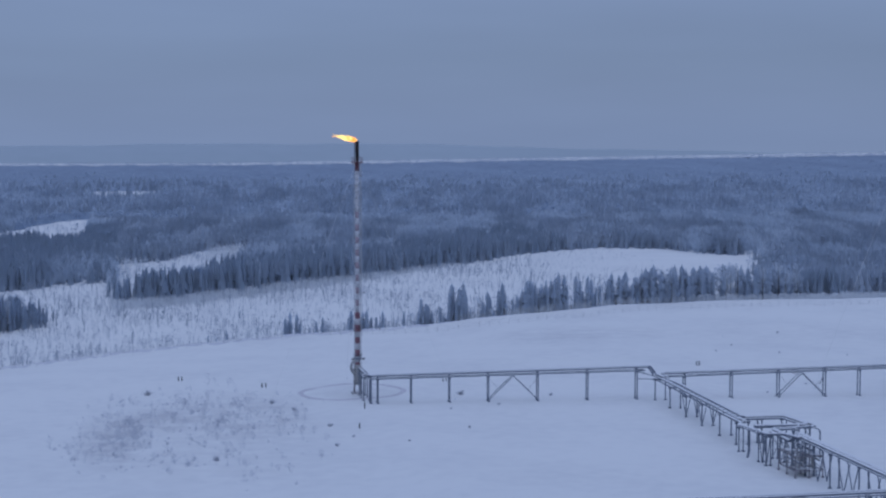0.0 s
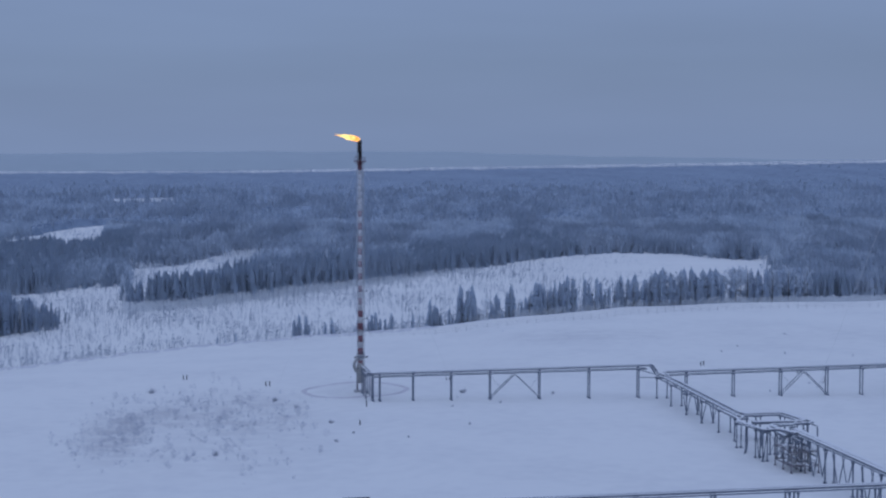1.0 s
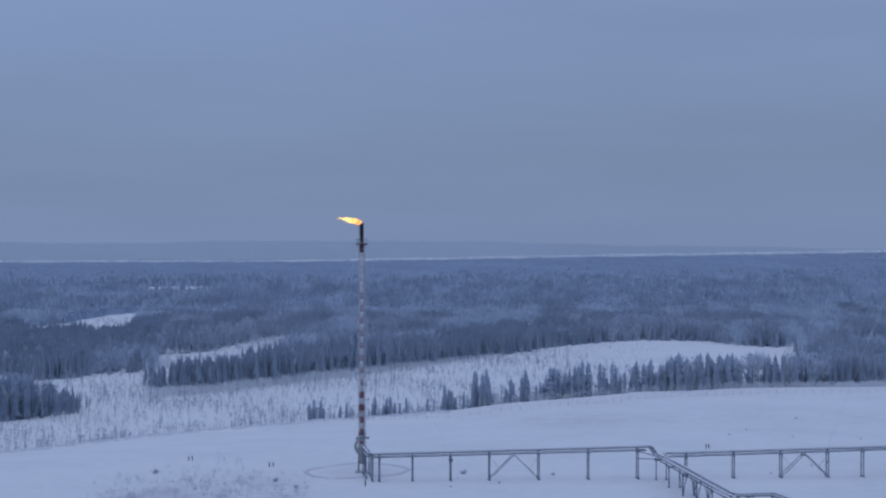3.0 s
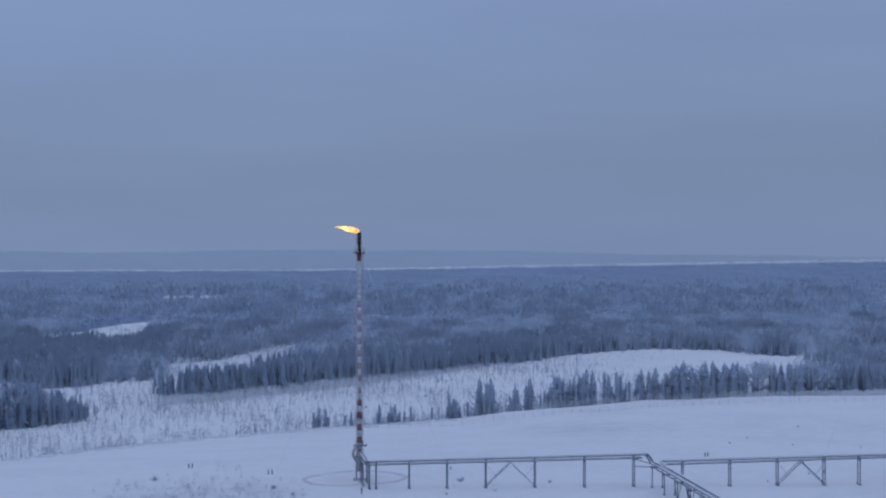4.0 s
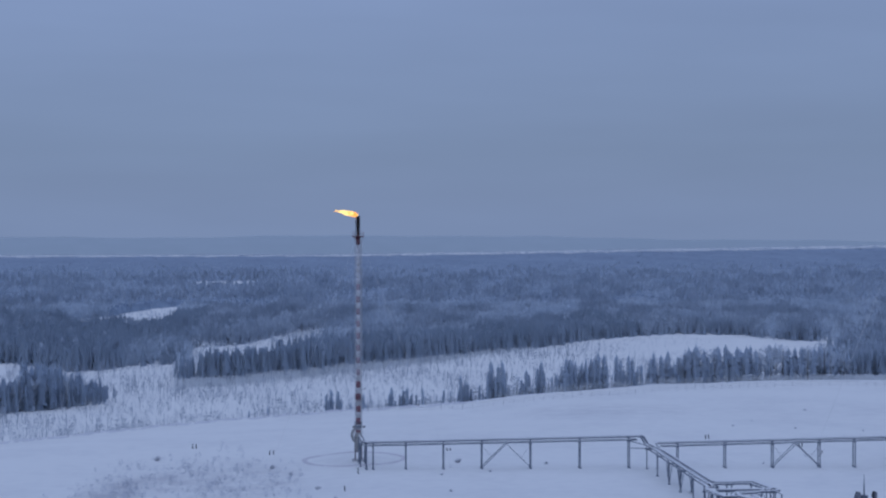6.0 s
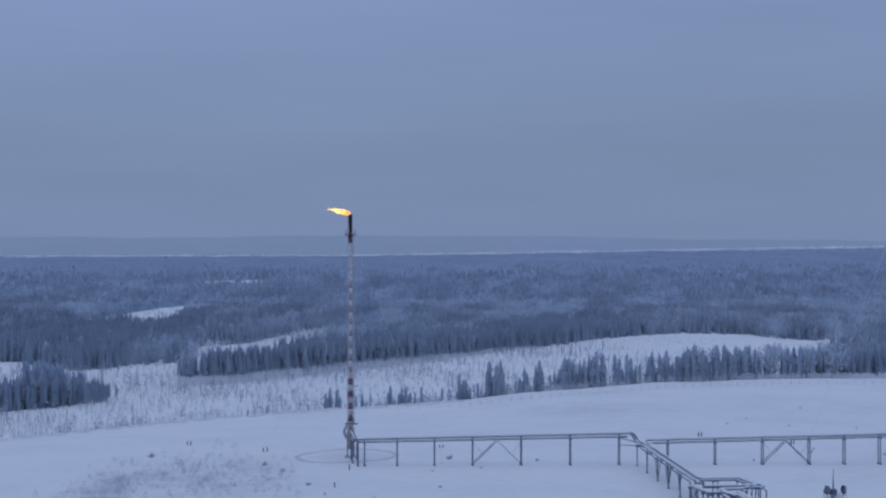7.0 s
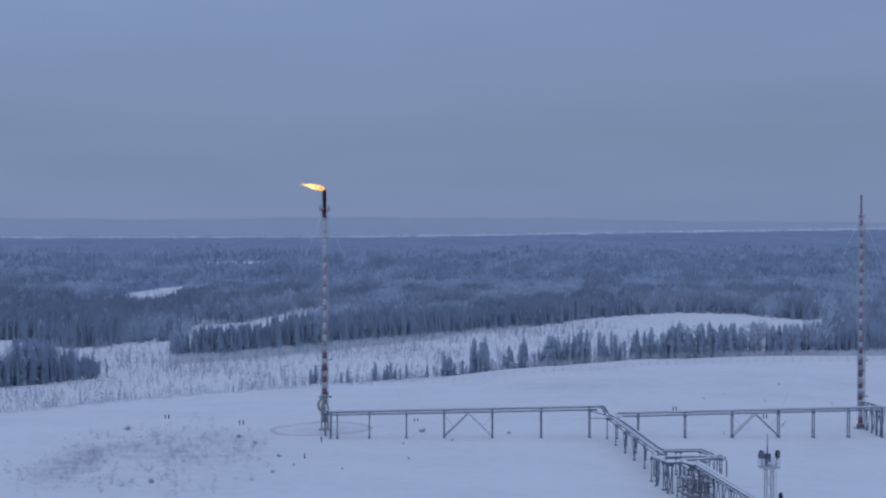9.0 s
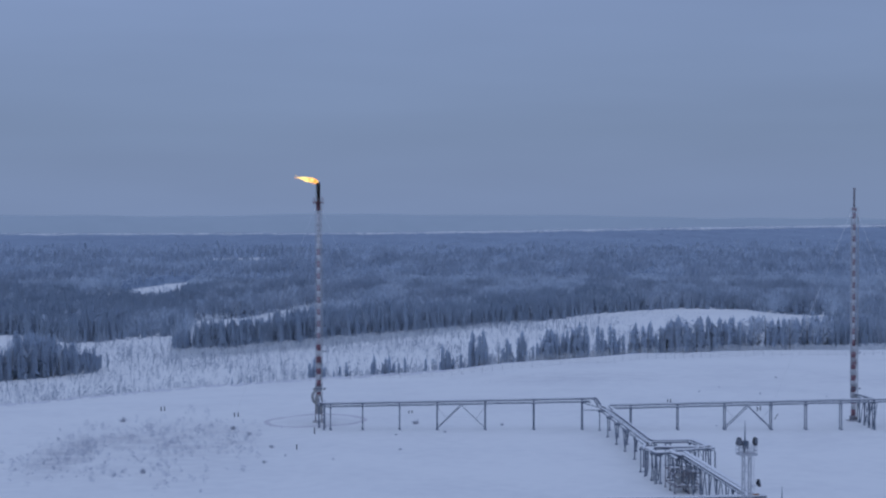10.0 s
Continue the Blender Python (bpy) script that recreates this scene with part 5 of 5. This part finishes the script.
scatter("clearing_scrub", LEAFLESS_LOW, x[keep], y[keep], rng.uniform(1.5, 5, keep.sum()), 1.6, WOODS_FAR, "scrub in the woodland clearings, haze in its colour", 18)


# rimed growth in the strip behind the belt
x, y = rng.uniform(-66, 24, 3600), rng.uniform(398, 772, 3600)
keep = inside(CLEARINGS[0], x, y) & (rng.random(3600) < 0.55 + 0.45 * smooth01((x + 30) / 40))
scatter("clearing_scrub", LEAFLESS_LOW, x[keep], y[keep], rng.uniform(1.0, 4.0, keep.sum()) + np.clip(0.12 * (x[keep] + 12), 0, 4) + np.clip(-0.12 * (x[keep] + 38), 0, 3), 1.3, RIME, "rimed birch growth in a strip between woods", 45)


# saplings and shrubs on the open slope
def sapling_template(rnd):
    v, f = [(-0.02, 0, 0), (0.02, 0, 0), (0, 0, 1)], [(0, 1, 2)]
    for k in range(8):
        z = rnd.uniform(0.2, 0.9)
        a = rnd.uniform(0, 6.283)
        r = 0.16 * (1.1 - z)
        i = len(v)
        v += [(0, 0, z), (r * math.cos(a) - 0.02, r * math.sin(a), z + 0.10), (r * math.cos(a) + 0.02, r * math.sin(a), z + 0.16)]
        f.append((i, i + 1, i + 2))
    return np.array(v), np.array(f)


SAPS = [sapling_template(rt) for _ in range(6)]
rng = np.random.default_rng(21)
x = rng.uniform(-150, 190, 22000)
y = rng.uniform(120, 640, 22000)
keep = (y > edge_y(x) + 4) & ~wooded(x, y) & (y < np.interp(x, FRONT_X, FRONT_Y) + 6)
keep &= rng.random(22000) < np.clip(0.35 + 0.45 * patchy(x, y, 26, 0.5), 0.04, 1) * np.where(x < 20, 0.85, 0.8)
x, y = x[keep], y[keep]
tagged(scatter("saplings", SAPS, x, y, np.where(rng.random(len(x)) < 0.16, rng.uniform(4.0, 7.0, len(x)), rng.uniform(1.4, 3.8, len(x))), 1.4, SCRUB, "thin bare saplings scattered over snow", 22), category="saplings")

# low frosted scrub over the valley floor
rng = np.random.default_rng(27)
x, y = rng.uniform(-170, 260, 42000), rng.uniform(120, 700, 42000)
keep = (y > edge_y(x) + 14) & ~wooded(x, y) & (y < np.interp(x, FRONT_X, FRONT_Y) + 6)
keep &= rng.random(42000) < np.clip(0.30 + 0.30 * patchy(x, y, 24, 0.5), 0.05, 0.8)
x, y = x[keep], y[keep]
tagged(scatter("valley_scrub", SAPS, x, y, rng.uniform(0.5, 1.6, len(x)), 2.4, SCRUB, "low frosted scrub over the snowy valley", 28), category="scrub")

# frosted young birches thinly standing over the valley
rng = np.random.default_rng(29)
x, y = rng.uniform(-150, 150, 9000), rng.uniform(130, 520, 9000)
keep = (y > edge_y(x) + 16) & ~wooded(x, y) & (y < np.interp(x, FRONT_X, FRONT_Y) + 4)
keep &= rng.random(9000) < np.clip(0.22 + 0.34 * patchy(x, y, 21, 1.7), 0.02, 0.8) * np.interp(x, [-10, 90], [1, 0.45])
x, y = x[keep], y[keep]
tagged(scatter("valley_birches", LEAFLESS_LOW, x, y, rng.uniform(1.5, 5.0, len(x)), 0.8, SCRUB, "thin frosted young birches over the snowy valley", 30), category="saplings")

# frosted undergrowth at the feet of the rim trees
rng = np.random.default_rng(41)
x = np.concatenate([rng.uniform(62, 265, 1300), rng.uniform(170, 290, 1700)])
y = edge_y(x) + np.where(np.arange(3000) < 1300, rng.uniform(4, 18, 3000), rng.uniform(5, 24, 3000))
tagged(scatter("undergrowth", LEAFLESS, x, y, rng.uniform(0.8, 3.6, 3000), 1.5, RIME, "frosted undergrowth at the feet of the spruces", 42), category="undergrowth")

# scrub along the track on the rim
rng = np.random.default_rng(24)
x = rng.uniform(-135, 40, 1100)
y = edge_y(x) + rng.normal(-1.8, 2.4, 1100)
tagged(scatter("rim_scrub", SAPS, x, y, rng.uniform(0.25, 0.75, 1100), 2.6, FROSTED_BARK, "low dark scrub along the rim of the plateau", 25), category="scrub")

# thin frosted stalks on the open snow before the spruces
rng = np.random.default_rng(51)
x, y = rng.uniform(46, 215, 6000), rng.uniform(85, 215, 6000)
near = np.exp(-(((x - 88) / 34) ** 2) - ((y - 132) / 26) ** 2)
keep = (y < edge_y(x) - 5) & (rng.random(6000) < np.clip(0.04 + 0.14 * patchy(x, y, 13, 2.2) + 0.55 * near * (1 + 0.8 * patchy(x, y, 7, 0.4)), 0, 0.9))
x, y = x[keep], y[keep]
tagged(scatter("frosted_stalks", SAPS, x, y, rng.uniform(0.2, 0.6, len(x)), 3.0, TWIG, "sparse frosted stalks poking out of the snow", 52), category="scrub")

# dry brush poking through the snow of the yard
TUFT = []
for k in range(6):
    v, f = [], []
    for j in range(7):
        a, r = rt.uniform(0, 6.283), rt.uniform(0.05, 0.5)
        bx, by = rt.uniform(-0.3, 0.3), rt.uniform(-0.3, 0.3)
        i = len(v)
        v += [(bx - 0.05, by, 0), (bx + 0.05, by, 0), (bx + r * math.cos(a), by + r * math.sin(a), rt.uniform(0.5, 1.0))]
        f.append((i, i + 1, i + 2))
    TUFT.append((np.array(v), np.array(f)))
rng = np.random.default_rng(31)
BRUSH = [(-57, -50, 4.5, 16, 80), (-51, -60, 5, 12, 34), (-45, -25, 7, 16, 66), (-36, -22, 6, 18, 66), (-27, -22, 6, 18, 44), (-20, -35, 5, 18, 26), (-38, -75, 9, 12, 24), (-33, -95, 8, 8, 8)]
xs, ys, hs = [], [], []
for bx, by, sx, sy, n in BRUSH:
    for k in range(n):
        cx, cy, m = rng.normal(bx, sx), rng.normal(by, sy), int(rng.integers(2, 11))
        xs.append(rng.normal(cx, 1.1, m))
        ys.append(rng.normal(cy, 4.5, m))
        hs.append(rng.uniform(0.35, 0.85, m) * rng.uniform(0.5, 1.6))
x, y, h = np.concatenate(xs), np.concatenate(ys), np.concatenate(hs)
shrub = rng.random(len(x)) < 0.16
tagged(scatter("dry_shrubs", LEAFLESS, x[shrub], y[shrub], rng.uniform(0.7, 1.9, shrub.sum()), 1.7, TWIG, "pale dry shrubs thinly standing in snow", 34), category="brush")
stalk = rng.random(len(x)) < np.where(x > -46, 0.05, 0.01)
tagged(scatter("dry_stalks", SAPS, x[stalk], y[stalk], rng.uniform(0.7, 1.6, stalk.sum()), 1.6, TWIG, "frosted dry stalks standing out of the snow", 33), category="brush")
tagged(scatter("dry_brush", TUFT, x, y, h, 0.9, TWIG, "dry frosted brush sticking out of the snow", 32), category="brush")


# single bushes on the yard
def bush(x, y, s):
    rnd = random.Random(int(x * 10 + y))
    b = bmesh.new()
    for k in range(46):
        a, t = rnd.uniform(0, 6.283), rnd.uniform(0.1, 1.0)
        p = Vector((rnd.uniform(-0.25, 0.25), rnd.uniform(-0.25, 0.25), -0.05))
        p.x *= 1.7
        q = p + Vector((1.3 * math.sin(t) * math.cos(a), math.sin(t) * math.sin(a), 1.25 * math.cos(t))) * rnd.uniform(0.35, 1.0)
        bar(b, p, q, 0.045)
    ob = part("bush", b, BUSH_TWIG, None)
    ob.matrix_basis = pose(x, y, gz(x, y)) @ Matrix.Scale(s * 0.8, 4)
    tagged(ob, "small dark leafless bush in the snow", "bush", "bushes on the yard")


for x, y, s in ((-21.2, -9.5, 1.2), (-17.0, -20.5, 1.0), (-11.4, -43.3, 0.9), (-8.2, -57.5, 0.6), (-12.7, -67.2, 0.8), (17.9, -26.8, 0.5), (17.3, -52.3, 0.6), (30.0, -21.8, 0.6), (45.5, -8.6, 0.8),
                (2.0, -67.3, 0.5), (24.1, -5.0, 1.4), (-49.6, 8.5, 1.5), (-37.2, -79.0, 1.2), (150.0, 60.0, 0.45), (114.6, 3.0, 0.5), (115.2, 74.1, 0.55), (125.2, 89.2, 0.5), (131.9, 66.7, 0.55), (151.9, 120.5, 0.8), (100.1, -8.2, 0.5)):
    bush(x, y, s)


# short marker posts, mostly in pairs
def marker_post(x, y, h=1.1):
    mk = thing("marker_post", (x, y, gz(x, y)), 0, "short dark marker post in the snow", "post", "marker posts")
    bm = bmesh.new()
    box(bm, (0, 0, h / 2 - 0.15), (0.25, 0.25, h + 0.3), 0.03)
    part("shaft", bm, DARK, mk)
    bm = bmesh.new()
    box(bm, (0, 0, h + 0.03), (0.27, 0.27, 0.06), 0.02)
    part("cap", bm, DARK, mk)


for x, y, d in ((-21.2, 16.7, 0.95), (-41.3, 32.1, 0.88), (98.9, 41.5, 0.88), (119.6, 23.0, 0.88), (24.4, 18.0, 0.85)):
    h = 0.6 if x == 24.4 else 1.1
    marker_post(x - d / 2, y, h)
    marker_post(x + d / 2, y + 0.3, h)
for x, y, h in ((-5.7, -48.2, 1.1), (-1.4, -23.8, 1.4)):
    marker_post(x, y, h)


# a stake knocked aslant beside the braced bay
stake = thing("leaning_stake", (118.4, 3.6, gz(118.4, 3.6)), 0, "thin dark stake leaning over in the snow", "stake")
bm = bmesh.new()
bar(bm, (-0.1, 0, -0.2), (0.95, 0.1, 1.5), 0.13)
part("shaft", bm, DARK, stake)
bm = bmesh.new()
box(bm, (-0.1, 0, 0.02), (0.5, 0.4, 0.22), 0.06)
part("foot", bm, BUSH_TWIG, stake)


# wire fence along the rim
def fence():
    fc = thing("fence", (0, 0, 0), 0, "light wire fence on thin posts along the rim", "fence")
    pts = []
    x = 14.0
    while x < 246:
        y = float(edge_y(x)) - float(np.interp(x, [14, 45], [10, 22]))
        pts.append((x, y, gz(x, y)))
        x += 3.6
    bm = bmesh.new()
    bar(bm, (0, 0, -0.2), (0, 0, 1.6), 0.09)
    first = part("post", bm, GALV, fc)
    first.matrix_basis = pose(*pts[0])
    for p in pts[1:]:
        again(first, pose(*p), fc)
    for h in (0.5, 1.1, 1.8):
        bm = bmesh.new()
        tube(bm, [(px, py, pz + h) for px, py, pz in pts], 0.02, 4)
        part("wire", bm, GALV, fc)


fence()
